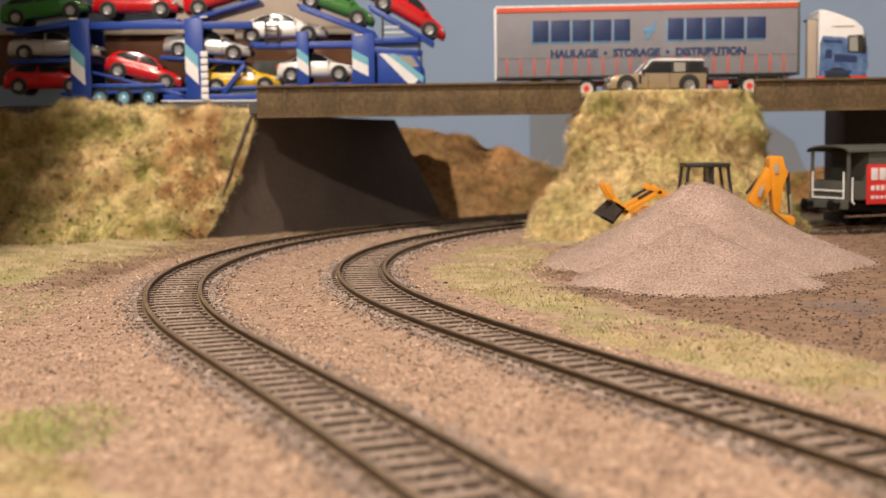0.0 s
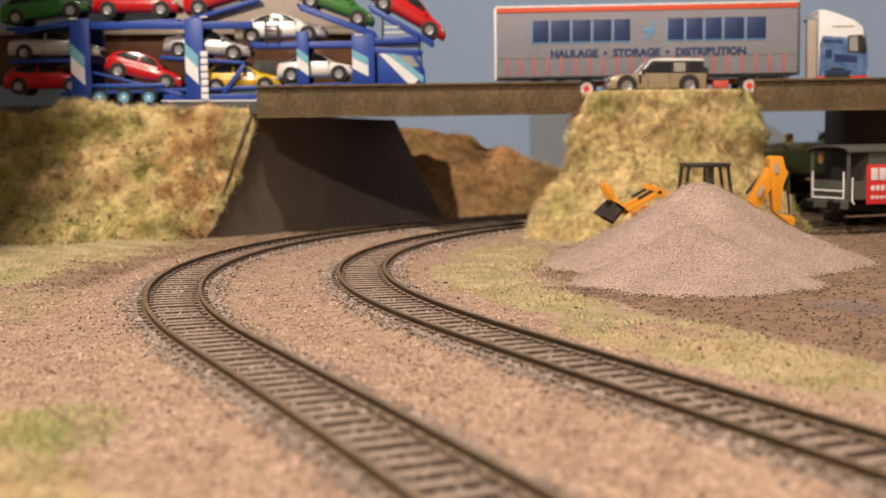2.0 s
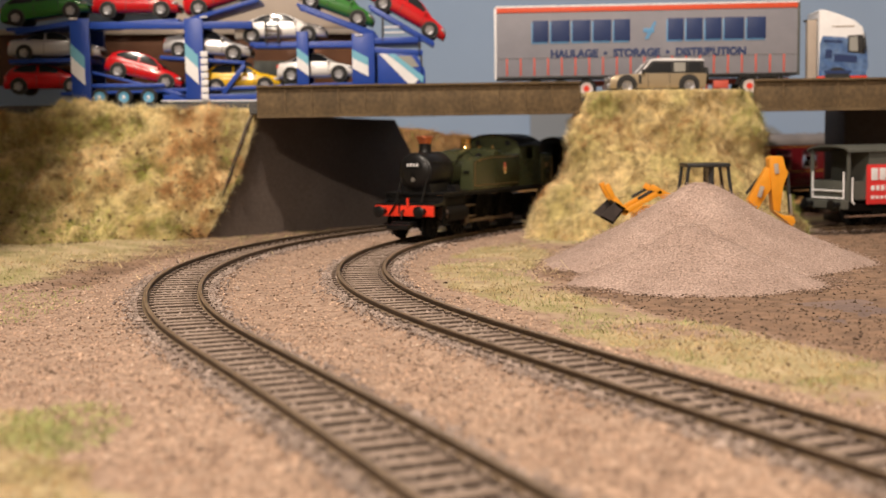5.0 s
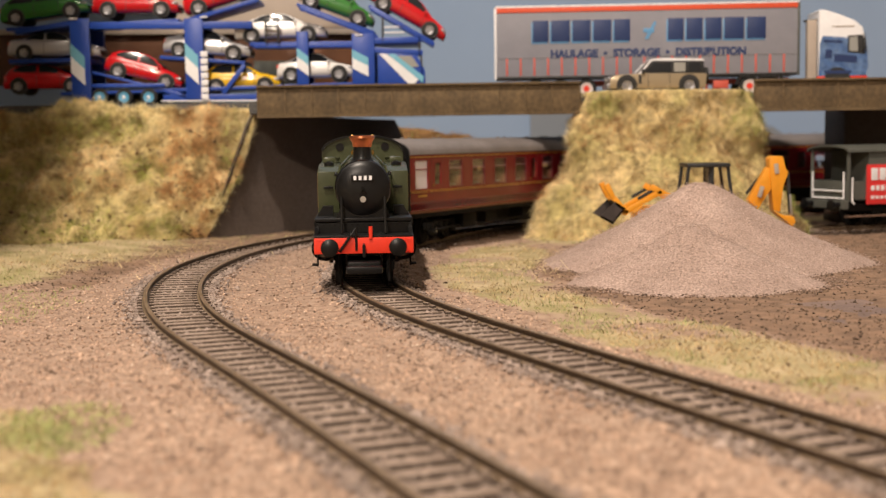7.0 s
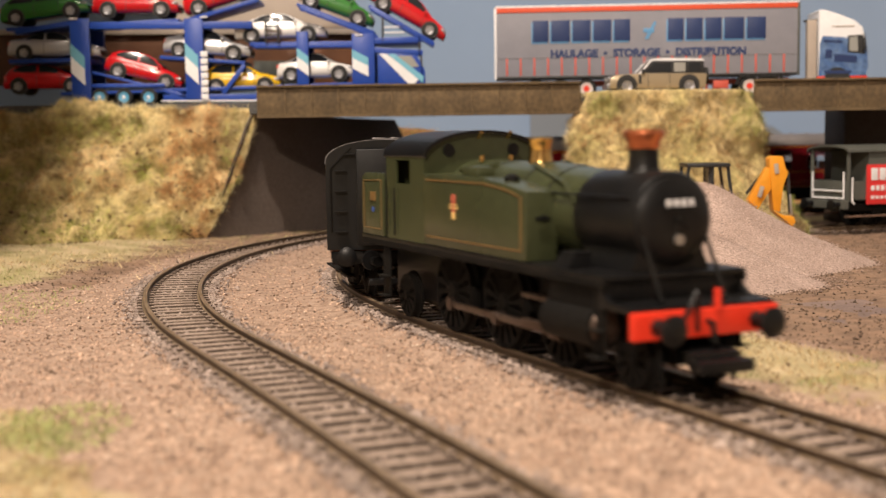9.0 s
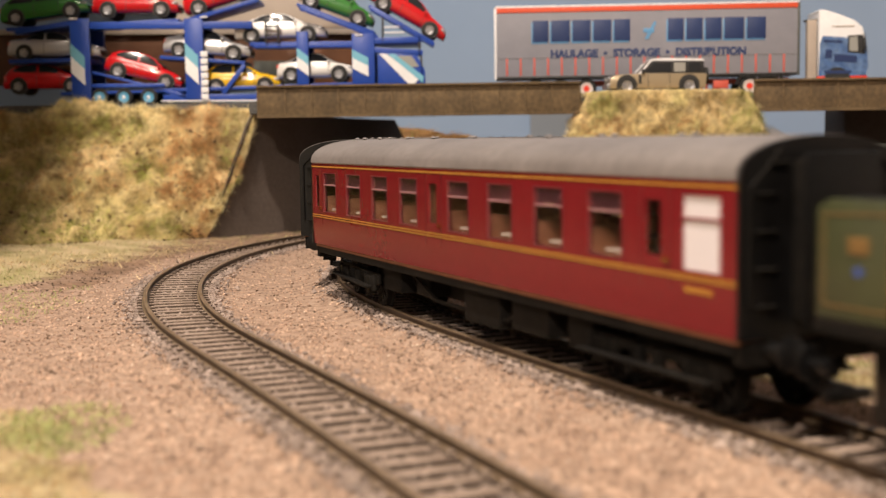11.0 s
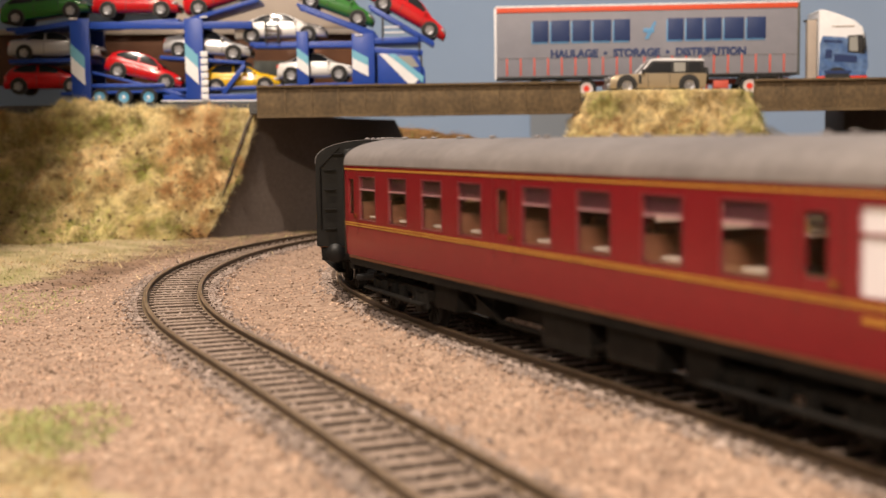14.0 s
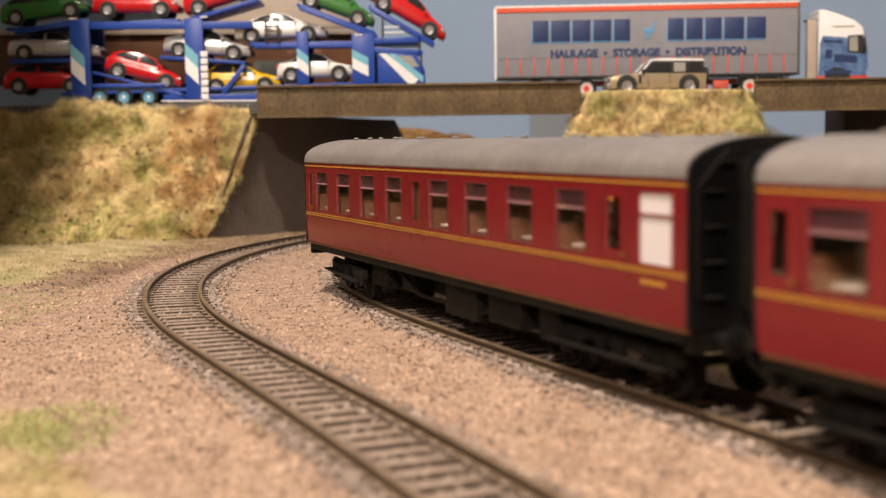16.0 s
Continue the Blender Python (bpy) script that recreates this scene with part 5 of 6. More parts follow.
def build_transporter():
    t = thing("car_transporter", at_mm(-110, 745, 73.2), "blue two-deck car transporter lorry with white striped posts", "lorry")
    posts = (((-214.5, 122.8), (-203.2, 75.6)), ((-148.2, 122.0), (-137.5, 75.4)), ((-83.4, 113.7), (-76.6, 82.4)), ((-51.4, 112.0), (-38.2, 81.9)))
    for x0, z1, x1, z0 in [(a[0], a[1], b[0], b[1]) for a, b in posts]:
        for y in (728, 759):
            bm = bmesh.new()
            box(bm, (x0 + x1) / 2, y + 1.5, (z0 + z1) / 2, x1 - x0, 3.0, z1 - z0, 0.4)
            wpart("post", bm, M_blue, t)
        w = (x1 - x0) * (0.72 if x1 - x0 > 9 else 1.0)
        h = z1 - z0
        stripe(t, x0 + 0.2, x0 + w, z1 - h * 0.30, z1 - h * 0.46, h * 0.16, 727.9, M_lightblue)
        stripe(t, x0 + 0.2, x0 + w, z1 - h * 0.46, z1 - h * 0.66, h * 0.16, 727.9, M_white)
    # chassis and lower frame
    beam(t, (-161.8, 76.7), (-106.9, 76.6), 3.4, 729, 731.5, name="chassis_rail")
    beam(t, (-217.0, 75.5), (-203.9, 75.3), 0.9, 728.4, 729, M_white, "edge_strip")
    beam(t, (-162.8, 74.7), (-107.0, 74.3), 0.9, 728.4, 729, M_white, "edge_strip")
    beam(t, (-222.0, 79.7), (-47.1, 83.4), 2.0, 731, 760, name="lower_deck")
    beam(t, (-206.9, 84.1), (-160.9, 83.9), 2.2, 729.5, 733, name="wheel_fender")
    beam(t, (-206.3, 92.8), (-151.4, 78.8), 1.4, 731, 758, name="lower_ramp")
    beam(t, (-161.7, 80.9), (-148.0, 76.8), 2.0, 729, 732, name="brace")
    # upper decks and ramps
    beam(t, (-205.5, 118.8), (-109.1, 117.9), 4.2, 729, 733, name="upper_rail")
    beam(t, (-252.3, 117.3), (-151.7, 121.3), 2.0, 731, 760, name="upper_deck")
    beam(t, (-246.5, 115.5), (-208.7, 121.1), 3.0, 729, 732, name="tail_rail")
    beam(t, (-146.7, 121.2), (-105.6, 132.6), 2.4, 731, 760, name="upper_ramp")
    beam(t, (-251.4, 98.7), (-204.4, 99.4), 2.4, 731, 760, name="middle_deck")
    beam(t, (-163.5, 100.2), (-113.9, 96.3), 2.0, 731, 760, name="middle_deck")
    beam(t, (-114.0, 95.0), (-126.9, 78.5), 2.6, 729, 731.5, name="brace")
    beam(t, (-111.0, 106.9), (-11.5, 106.9), 2.4, 731, 760, name="middle_deck")
    beam(t, (-108.5, 105.6), (-39.0, 105.3), 2.4, 729, 731, name="middle_rail")
    beam(t, (-83.0, 129.6), (-38.2, 112.5), 2.0, 731, 760, name="upper_ramp")
    beam(t, (-81.1, 127.2), (-36.3, 109.8), 2.4, 729, 731, name="ramp_rail")
    beam(t, (-41.2, 128.4), (-3.8, 106.1), 2.0, 731, 760, name="upper_ramp")
    beam(t, (-40.3, 126.7), (-3.7, 104.9), 2.6, 729, 731, name="ramp_rail")
    beam(t, (-39.0, 107.9), (-11.2, 108.2), 3.6, 729, 733, name="headboard_rail")
    beam(t, (-39.1, 102.7), (-10.3, 100.4), 3.4, 729, 733, name="headboard_rail")
    for a, b in (((-33.2, 121.4), (-33.4, 106.9)), ((-12.1, 110.8), (-12.3, 98.5)), ((-11.3, 100.1), (-10.6, 82.2))):
        beam(t, a, b, 1.2, 729, 731, M_dark_hoop, "strut")
    beam(t, (-32.3, 115.6), (-20.9, 115.8), 0.8, 729, 731, M_white, "rung")
    beam(t, (-32.4, 112.4), (-20.9, 112.5), 0.8, 729, 731, M_white, "rung")
    bm = bmesh.new()
    for i in range(7):
        a = (-137.1, 101.4)
        box(bm, a[0], 728, a[1] - i * 4.1, 4.2, 0.8, 3.3, 0.3)
    wpart("ladder", bm, M_white, t, "white stepped ladder")
    for x in (-101.0, -93.8):
        beam(t, (x, 122.4), (x, 107.2), 1.2, 727.6, 729, M_dark_hoop, "wheel_strap")
    for z in (121.8, 116.8, 111.8):
        beam(t, (-101.0, z), (-93.8, z), 1.0, 727.6, 729, M_dark_hoop, "strap_rung")
    for x in (-214.2, -138.6, -49.4):
        beam(t, (x, 122.6 if x < -60 else 111.2), (x + 4.5, 122.6 if x < -60 else 111.2), 0.9, 727.2, 728, M_white, "corner_bracket")
    # tractor cab
    bm = bmesh.new()
    a, b = (-36.6, 101.5), (-9.3, 81.6)
    prism(bm, [(a[0], b[1]), (b[0], b[1]), (b[0] + 0.2, b[1] + 9), (b[0] - 5, a[1] - 1), (a[0] + 3, a[1]), (a[0], a[1] - 2)], 729, 760, 0.6)
    wpart("cab", bm, M_blue, t)
    x0, z1, x1, z0 = a[0], a[1], b[0], b[1]
    bm = bmesh.new()
    prism(bm, [(x0 + 1, z1 - 1.2), (x0 + 5, z1 - 1.2), (x1 - 3, z0 + 4.5), (x1 - 6, z0 + 1.0), (x1 - 9.5, z0 + 1.2)], 728.6, 729.0)
    wpart("cab_stripe", bm, M_white, t, smooth=False)
    bm = bmesh.new()
    prism(bm, [(x0 + 6, z1 - 1.4), (x0 + 10, z1 - 1.4), (x1 - 0.6, z0 + 5.5), (x1 - 1.2, z0 + 1.6)], 728.5, 729.0)
    wpart("cab_stripe", bm, M_lightblue, t, smooth=False)
    bm = bmesh.new()
    prism(bm, [(x0 + 12, z1 - 2.4), (x1 - 7.5, z1 - 2.6), (x1 - 3.2, z0 + 11), (x0 + 16, z0 + 10.5)], 728.7, 729.1)
    wpart("cab_window", bm, M_palewin, t, smooth=False)
    for px in ((-198.9, 77.5), (-184.8, 77.3), (-170.3, 77.1)):
        for sd, y in ((-1, 731.5), (1, 757)):
            o = wheel(t, px[0] + 110, y - 745, px[1] - 73.2, 5.0, 4.0, M_bluehub, sd)
            bm = bmesh.new()
            rod(bm, (0, sd * 1.6, 0), (0, sd * 2.6, 0), 1.0, 12)
            part("hub_cap", bm, M_white, o)
    for px in ((-29.7, 75.9), (-14.9, 75.8)):
        for sd, y in ((-1, 732.5), (1, 756)):
            wheel(t, px[0] + 110, y - 745, 5.0, 5.0, 4.0, M_bluehub, sd)
    return t


def put_car(at, tilt, length, mat, label, y=744.0, saloon=False):
    return build_car(at_mm(at[0], y, at[1], 0, tilt, 0), mat, length, label, "cars on the transporter", saloon)


build_transporter()
put_car((-230.3, 121.7), -7, 52, M_cargreen, "dark green model car on the upper tail deck")
put_car((-177.7, 123.6), 0, 50, M_carred, "red model car on the upper deck")
put_car((-125.8, 128.2), -16, 45, M_carred, "red model car on the raised upper ramp")
put_car((-93.5, 108.0), -1, 53, M_carwhite, "white model saloon strapped to the middle deck", saloon=True)
put_car((-63.1, 122.5), 21, 47, M_cargreen, "green model car tilted down the front ramp")
put_car((-21.7, 118.0), 30, 50, M_carred, "red model car tilted over the lorry cab")
put_car((-226.2, 99.1), 1, 54, M_carsilver, "silver model car on the middle tail deck", saloon=True)
put_car((-137.0, 98.9), 4, 51, M_carsilver, "silver model car on the middle deck", saloon=True)
put_car((-175.7, 85.1), 14, 46, M_carred, "glossy red model hatchback on the lower ramp")
put_car((-231.4, 80.2), 0, 50, M_carred, "red model car on the shaded tail deck")
put_car((-117.1, 78.7), -1, 46, M_caryellow, "yellow model car on the lower deck")
put_car((-73.3, 84.8), -1, 45, M_carwhite, "white model car on the lower front deck", saloon=True)

# cream and brown building behind the lorry
bld = thing("low_relief_building", at_mm(-200, 800, 73), "brown brick low-relief building with a cream roof edge", "building")
beam(bld, (-300.3, 104.8), (-55.3, 103.4), 34, 796, 800, M_wood, "brick_wall")
beam(bld, (-299.6, 121.4), (-49.6, 118.9), 3.4, 793, 802, M_cream, "roof_edge")
beam(bld, (-170.6, 132.5), (-53.7, 131.6), 20, 797, 803, M_cream, "upper_wall")
beam(bld, (-118.2, 94.3), (-93.1, 94.0), 14, 793.5, 797, M_vangrey, "doorway")


# ---- curtain-sided lorry ----
def flat_text(words, size, mat, parent, m, name):
    """Printed words as a thin mesh with the built-in font."""
    cu = bpy.data.curves.new(name, "FONT")
    cu.body, cu.size, cu.extrude, cu.align_x = words, size * MM, 0.00012, "CENTER"
    cu.offset = 0.0003
    ob = bpy.data.objects.new(name, cu)
    me = bpy.data.meshes.new_from_object(ob)
    me.materials.append(mat)
    o = new(name, me)
    o.parent = parent
    o.matrix_basis = m
    bpy.data.objects.remove(ob)
    return o


def build_lorry():
    t = thing("curtain_lorry", at_mm(122.5, 757, 73.2, 0, 0, -4.0), "grey curtain-sided lorry with blue print and white cab", "lorry")
    L, H0, H1, W = 89.0, 12.5, 55.0, 16.5
    bm = bmesh.new()
    box(bm, 0, 0, (H0 + H1) / 2, 2 * L, 2 * W, H1 - H0, 0.5)
    tr = part("trailer_body", bm, M_curtain, t, "grey curtain trailer side")
    for z, h, mt, nm in ((52.6, 2.8, M_orange, "top_stripe"), (54.6, 1.0, M_white, "roof_rail"), (13.0, 1.2, M_dark_hoop, "bottom_rail")):
        bm = bmesh.new()
        box(bm, 0, -W - 0.1, z, 2 * L - 1.0, 0.5, h, 0.1)
        part(nm, bm, mt, tr)
    bm = bmesh.new()
    box(bm, 0, -W - 0.02, 24.2, 2 * L - 4, 0.16, 0.3)
    part("curtain_seam", bm, M_vangrey, tr)
    bm = bmesh.new()
    box(bm, -L + 0.2, -W - 0.1, 33, 1.4, 0.7, 42, 0.15)
    part("rear_pillar", bm, M_white, tr)
    bm = bmesh.new()
    box(bm, L - 0.6, -W - 0.1, 33, 1.4, 0.7, 42, 0.15)
    part("front_pillar", bm, M_vangrey, tr)
    for i in range(21):
        x = -82 + i * 8.1
        bm = bmesh.new()
        box(bm, x, -W - 0.15, 19.2, 1.0, 0.5, 10.5, 0.15)
        part("strap", bm, M_strap, tr)
    # lettering of the haulier's name, as plain blocks in its two blues
    x = -67.4
    for w in (10.8, 12.6, 12.2, 12.2, 11.0, 0, 0, 10.8, 11.0, 11.0, 13.0, 12.6):
        if w:
            for o, mt, dy in ((0, M_navy, 0.30), (-0.8, M_midblue, 0.22)):
                bm = bmesh.new()
                box(bm, x + w / 2 + o, -W - dy + 0.1, 40.0 + o * 1.1, w - 1.6, 0.3, 12.6, 0.12)
                part("name_block", bm, mt, tr)
        x += w if w else 10.2
    bm = bmesh.new()
    prism(bm, [(-1.0, 34.5), (1.4, 34.5), (6.2, 44.5), (4.5, 44.5)], -W - 0.3, -W - 0.05)
    box(bm, 1.6, -W - 0.2, 39.5, 6.4, 0.3, 2.6, 0.1)
    part("name_block", bm, M_midblue, tr)
    m = Matrix.Translation((0.001, -(W + 0.12) * MM, 0.0246)) @ Matrix.Rotation(math.pi / 2, 4, "X")
    flat_text("HAULAGE  \u2022  STORAGE  \u2022  DISTRIBUTION", 6.2, M_navy, tr, m, "side_lettering")
    # chassis, wheels
    bm = bmesh.new()
    box(bm, 0, 0, 9.6, 2 * L - 8, 12, 3.2, 0.4)
    part("chassis", bm, M_strap, t)
    for x in (-35, -50, -65):
        for sd in (-1, 1):
            wheel(t, x, sd * 13.4, 6.0, 6.0, 4.6, M_redhub, sd)
    for x in (60.5, 73, 108):
        for sd in (-1, 1):
            wheel(t, x, sd * 13.4, 6.2, 6.2, 4.6, M_redhub, sd)
    bm = bmesh.new()
    box(bm, 90, 0, 8, 64, 13, 3.6, 0.4)
    part("tractor_chassis", bm, M_strap, t)
    for x in (60.5, 73):
        bm = bmesh.new()
        prism(bm, [(x - 8.5, 7), (x - 6, 12.2), (x + 6, 12.2), (x + 8.5, 7), (x + 7.6, 7), (x + 5.4, 11.4), (x - 5.4, 11.4), (x - 7.6, 7)], -16.5, -11)
        part("mudguard", bm, M_dark_hoop, t)
    bm = bmesh.new()
    box(bm, 44, -12, 7.4, 9, 6, 5, 0.6)
    part("side_locker", bm, M_strap, t)
    bm = bmesh.new()
    for x in (33, 36):
        box(bm, x, -11, 6, 1.4, 1.6, 12, 0.2)
    part("landing_leg", bm, M_strap, t)
    # cab
    cab = [(100, 9), (127.5, 9), (129.0, 17), (128.2, 25), (126.2, 36), (125.4, 39.5), (121, 43.2), (112, 47.0), (104, 49.6), (101, 49.8), (100, 49)]
    bm = bmesh.new()
    prism(bm, cab, -15.5, 15.5, 1.4)
    c = part("cab", bm, M_white, t, "white lorry cab with blue lower panels")
    bm = bmesh.new()
    prism(bm, [(100.3, 11.2), (127.4, 11.2), (128.7, 17), (127.9, 25), (126.6, 32.4), (102.5, 34.5), (100.9, 30)], -15.75, -15.3)
    part("side_panel", bm, M_navypanel, c, "blue cab side panel", smooth=False)
    for pts in ([(103, 32.2), (113.5, 31.6), (113.5, 30.2), (103, 30.8)], [(104, 26.4), (107.8, 26.4), (107.8, 21.4), (104, 21.4)], [(109, 24), (122, 22.6), (122, 18.6), (109, 19.6)], [(103.5, 14.4), (119, 14.2), (119, 12.4), (103.5, 12.6)]):
        bm = bmesh.new()
        prism(bm, pts, -15.95, -15.7)
        part("panel_print", bm, M_navy, c, smooth=False)
    bm = bmesh.new()
    prism(bm, [(116.8, 24.6), (126.2, 23.8), (125.2, 34.8), (116.8, 34.4)], -15.9, -15.5)
    part("window_surround", bm, M_dark_hoop, c, smooth=False)
    bm = bmesh.new()
    prism(bm, [(117.6, 25.6), (122.6, 25.2), (122.2, 33.8), (117.6, 33.6)], -16.1, -15.85)
    part("side_window", bm, M_palewin, c, smooth=False)
    bm = bmesh.new()
    box(bm, 125.8, -17.2, 29.5, 1.6, 2.0, 7.5, 0.5)
    rod(bm, (125.2, -15.4, 33.6), (125.8, -17.2, 33.0), 0.35, 6)
    part("mirror", bm, M_dark_hoop, c)
    bm = bmesh.new()
    prism(bm, [(126.2, 24.6), (128.4, 24.6), (126.5, 36.2), (125.0, 36.2)], -15.0, 15.0)
    part("windscreen", bm, M_glassdark, c)
    bm = bmesh.new()
    box(bm, 114, -15.6, 39.8, 13, 0.3, 0.7, 0.1)
    part("roof_seam", bm, M_cream, c)
    bm = bmesh.new()
    rod(bm, (111, -15.0, 8.6), (111, -15.8, 8.6), 7.6, 28)
    part("wheel_arch", bm, M_dark_hoop, c)
    bm = bmesh.new()
    box(bm, 114, 0, 10.0, 28.6, 31.4, 2.4, 0.5)
    part("bumper", bm, M_red, c)
    bm = bmesh.new()
    box(bm, 96.5, -12, 26, 5.5, 6, 36, 0.8)
    part("side_fairing", bm, M_cream, t)
    bm = bmesh.new()
    rod(bm, (92, -12, 43.5), (101, -12, 44), 0.7, 8)
    part("air_hose", bm, M_dark_hoop, t)
    return t


M_redhub = material("red_white_hub", (0.62, 0.55, 0.52), 0.4)
M_navypanel = material("cab_blue_panel", (0.05, 0.11, 0.27), 0.4, 0, 0.3, 300, (0.12, 0.2, 0.36), 180)
lorry = build_lorry()
for o in [o for o in lorry.children if o.name.startswith("wheel")]:
    sd = -1 if o.location.y < 0 else 1
    bm = bmesh.new()
    rod(bm, (0, sd * 1.6, 0), (0, sd * 2.9, 0), 1.8, 14)
    part("hub_cap", bm, M_red, o)


# ---- off-road car on the mound ----
def build_suv():
    a = (122.5, 75.8)
    c = thing("offroad_car", at_mm(a[0], 716, 74.0, 0, 0, 180), "beige off-road model car with black pillars and white roof", "car")
    W = 12.5
    bm = bmesh.new()
    prism(bm, [(-26.5, 4), (-27, 11.6), (8, 12.0), (24, 11.2), (27, 9.4), (28, 5.2), (26.5, 3.4), (-26, 3.4)], -W, W, 0.8)
    part("body", bm, M_sand, c)
    bm = bmesh.new()
    prism(bm, [(-26, 11.4), (-25.4, 18.6), (4, 19.0), (10.5, 11.8)], -W + 1.0, W - 1.0, 0.5)
    part("cabin", bm, M_dark_hoop, c, "black window pillars")
    bm = bmesh.new()
    prism(bm, [(-25.8, 18.4), (-25, 19.6), (-4, 20.2), (4.4, 19.6), (4.6, 18.6)], -W + 1.2, W - 1.2, 0.4)
    part("roof", bm, M_white, c)
    for sd in (-1, 1):
        for pts, mt in (([(-15, 12.6), (-15, 17.6), (-8.6, 17.8), (-8.6, 12.6)], M_palewin), ([(-23.6, 12.6), (-23.4, 17.4), (-17, 17.6), (-17, 12.6)], M_glassdark), ([(-7, 12.6), (-7, 17.8), (3, 17.9), (7.8, 12.6)], M_glassdark)):
            bm = bmesh.new()
            prism(bm, pts, sd * (W - 1.3), sd * (W - 0.8))
            part("side_window", bm, mt, c, smooth=False)
        bm = bmesh.new()
        beam_pts = [(4.0, 18.6), (5.2, 18.6), (11.4, 11.8), (10.0, 11.8)]
        prism(bm, beam_pts, sd * (W - 1.4), sd * (W - 0.6))
        part("windscreen_pillar", bm, M_white, c)
        for x in (-17, 18):
            bm = bmesh.new()
            rod(bm, (x, sd * (W - 3), 5.2), (x, sd * (W + 0.15), 5.2), 5.9, 24)
            part("wheel_arch", bm, M_dark_hoop, c)
            wheel(c, x, sd * (W - 0.9), 4.9, 4.8, 3.0, M_alloy, sd)
        bm = bmesh.new()
        box(bm, 10.6, sd * (W + 0.1), 8.6, 1.6, 0.3, 5.0, 0.1)
        part("side_vent", bm, M_dark_hoop, c, "black side vent")
        for sx in (-6, 6):
            bm = bmesh.new()
            box(bm, sx, sd * (W + 0.05), 8.0, 0.25, 0.2, 7.0)
            part("door_seam", bm, M_dark_hoop, c)
        bm = bmesh.new()
        box(bm, 27.2, sd * 8.6, 9.0, 1.6, 4, 2.4, 0.5)
        part("headlight", bm, M_alloy, c)
        bm = bmesh.new()
        box(bm, 9, sd * (W + 1.0), 13.2, 1.6, 1.8, 2.0, 0.4)
        part("mirror", bm, M_dark_hoop, c)
    bm = bmesh.new()
    rod(bm, (-29.6, 0, 10.5), (-26.6, 0, 10.5), 5.0, 24)
    part("spare_wheel", bm, M_tyre, c)
    bm = bmesh.new()
    box(bm, 28, 0, 5.0, 1.8, 23, 3.0, 0.6)
    part("bumper", bm, M_alloy, c)
    return c


build_suv()


# ---- digger behind the heap ----
def build_digger():
    d = thing("backhoe_digger", at_mm(140, 622, -4.6), "yellow-orange backhoe digger with black cab frame", "digger")
    a, b = (119.1, 36.5), (142.3, 22.8)
    x0, x1, zt = a[0], b[0], a[1]
    bm = bmesh.new()
    box(bm, (x0 + x1) / 2, 620, zt - 0.4, x1 - x0 - 2, 22, 2.0, 0.7)
    wpart("cab_roof", bm, M_dark_hoop, d, "black cab roof")
    for xa, xb in ((x0 + 2.2, x0 - 0.4), (x1 - 9.5, x1 - 9.5), (x1 - 2.2, x1 + 0.6)):
        for y in (611, 629):
            bm = bmesh.new()
            rod(bm, (xa, y, zt), (xb, y, zt - 20), 0.85, 8)
            wpart("cab_pillar", bm, M_dark_hoop, d)
    bm = bmesh.new()
    box(bm, x1 - 9, 620, zt - 9, 3.0, 8, 16, 0.6)
    wpart("cab_seat", bm, M_dark_hoop, d)
    bm = bmesh.new()
    box(bm, (x0 + x1) / 2, 611.4, zt - 9, x1 - x0 - 2, 0.5, 16)
    p = wpart("cab_window", bm, M_pane, d)
    p.visible_shadow = False
    bm = bmesh.new()
    box(bm, (x0 + x1) / 2 + 2, 620, 10, 40, 20, 10, 1.5)
    prism(bm, [(x0 - 24, 6), (x0 - 24, 13), (x0 - 20, 16), (x0, 16.5), (x0, 6)], 612, 628, 0.8)
    wpart("body", bm, M_digger, d)
    for x, r in ((x0 - 16, 7), (x1 - 3, 10.5)):
        for sd, y in ((-1, 608.5), (1, 631.5)):
            wheel(d, x - 140, y - 622, r + 0.3, r, 5.0, M_digger, sd)
    # loader arms and bucket
    for y in (610, 630):
        for p, q, th in (((107.7, 23.8), (88.3, 13.0), 2.4), ((80.5, 27.5), (84.1, 20.3), 2.6), ((84.1, 20.8), (91.1, 12.9), 2.6), ((102.2, 26.1), (113.3, 19.9), 3.0)):
            beam(d, p, q, th, y - 1.2, y + 1.2, M_digger, "loader_arm")
        beam(d, (96.1, 20.1), (105.5, 25.5), 1.5, y - 0.8, y + 0.8, M_dark_hoop, "loader_ram")
    l, lo, bk = (76.6, 12.0), (83.2, 8.0), (89.4, 15.7)
    tp = (84.4, 19.1)
    bm = bmesh.new()
    prism(bm, [l, lo, bk, tp, (tp[0] + 0.5, tp[1] - 2), (bk[0] - 1.5, bk[1] - 0.5), (lo[0], lo[1] + 1.4), (l[0] + 1, l[1] + 0.4)], 606, 634)
    bk_ob = wpart("bucket", bm, M_rust_black, d, "dark worn loader bucket")
    for y in (606.5, 633.5):
        bm = bmesh.new()
        prism(bm, [l, lo, bk, tp], y - 0.5, y + 0.5)
        wpart("bucket_cheek", bm, M_rust_black, d)
    # rear boom, dipper and bucket
    e = [(151.8, 18.3), (156.5, 13.7), (167.2, 30.3), (161.0, 34.8)]
    bm = bmesh.new()
    prism(bm, e, 616, 622, 0.4)
    wpart("boom", bm, M_digger, d)
    e = [(161.6, 39.2), (163.2, 40.3), (168.5, 40.0), (169.7, 34.7), (171.4, 31.9), (168.9, 25.3), (167.4, 12.5), (164.1, 13.1), (162.2, 30.9)]
    bm = bmesh.new()
    prism(bm, e, 615, 623, 0.5)
    wpart("dipper", bm, M_digger, d)
    bm = bmesh.new()
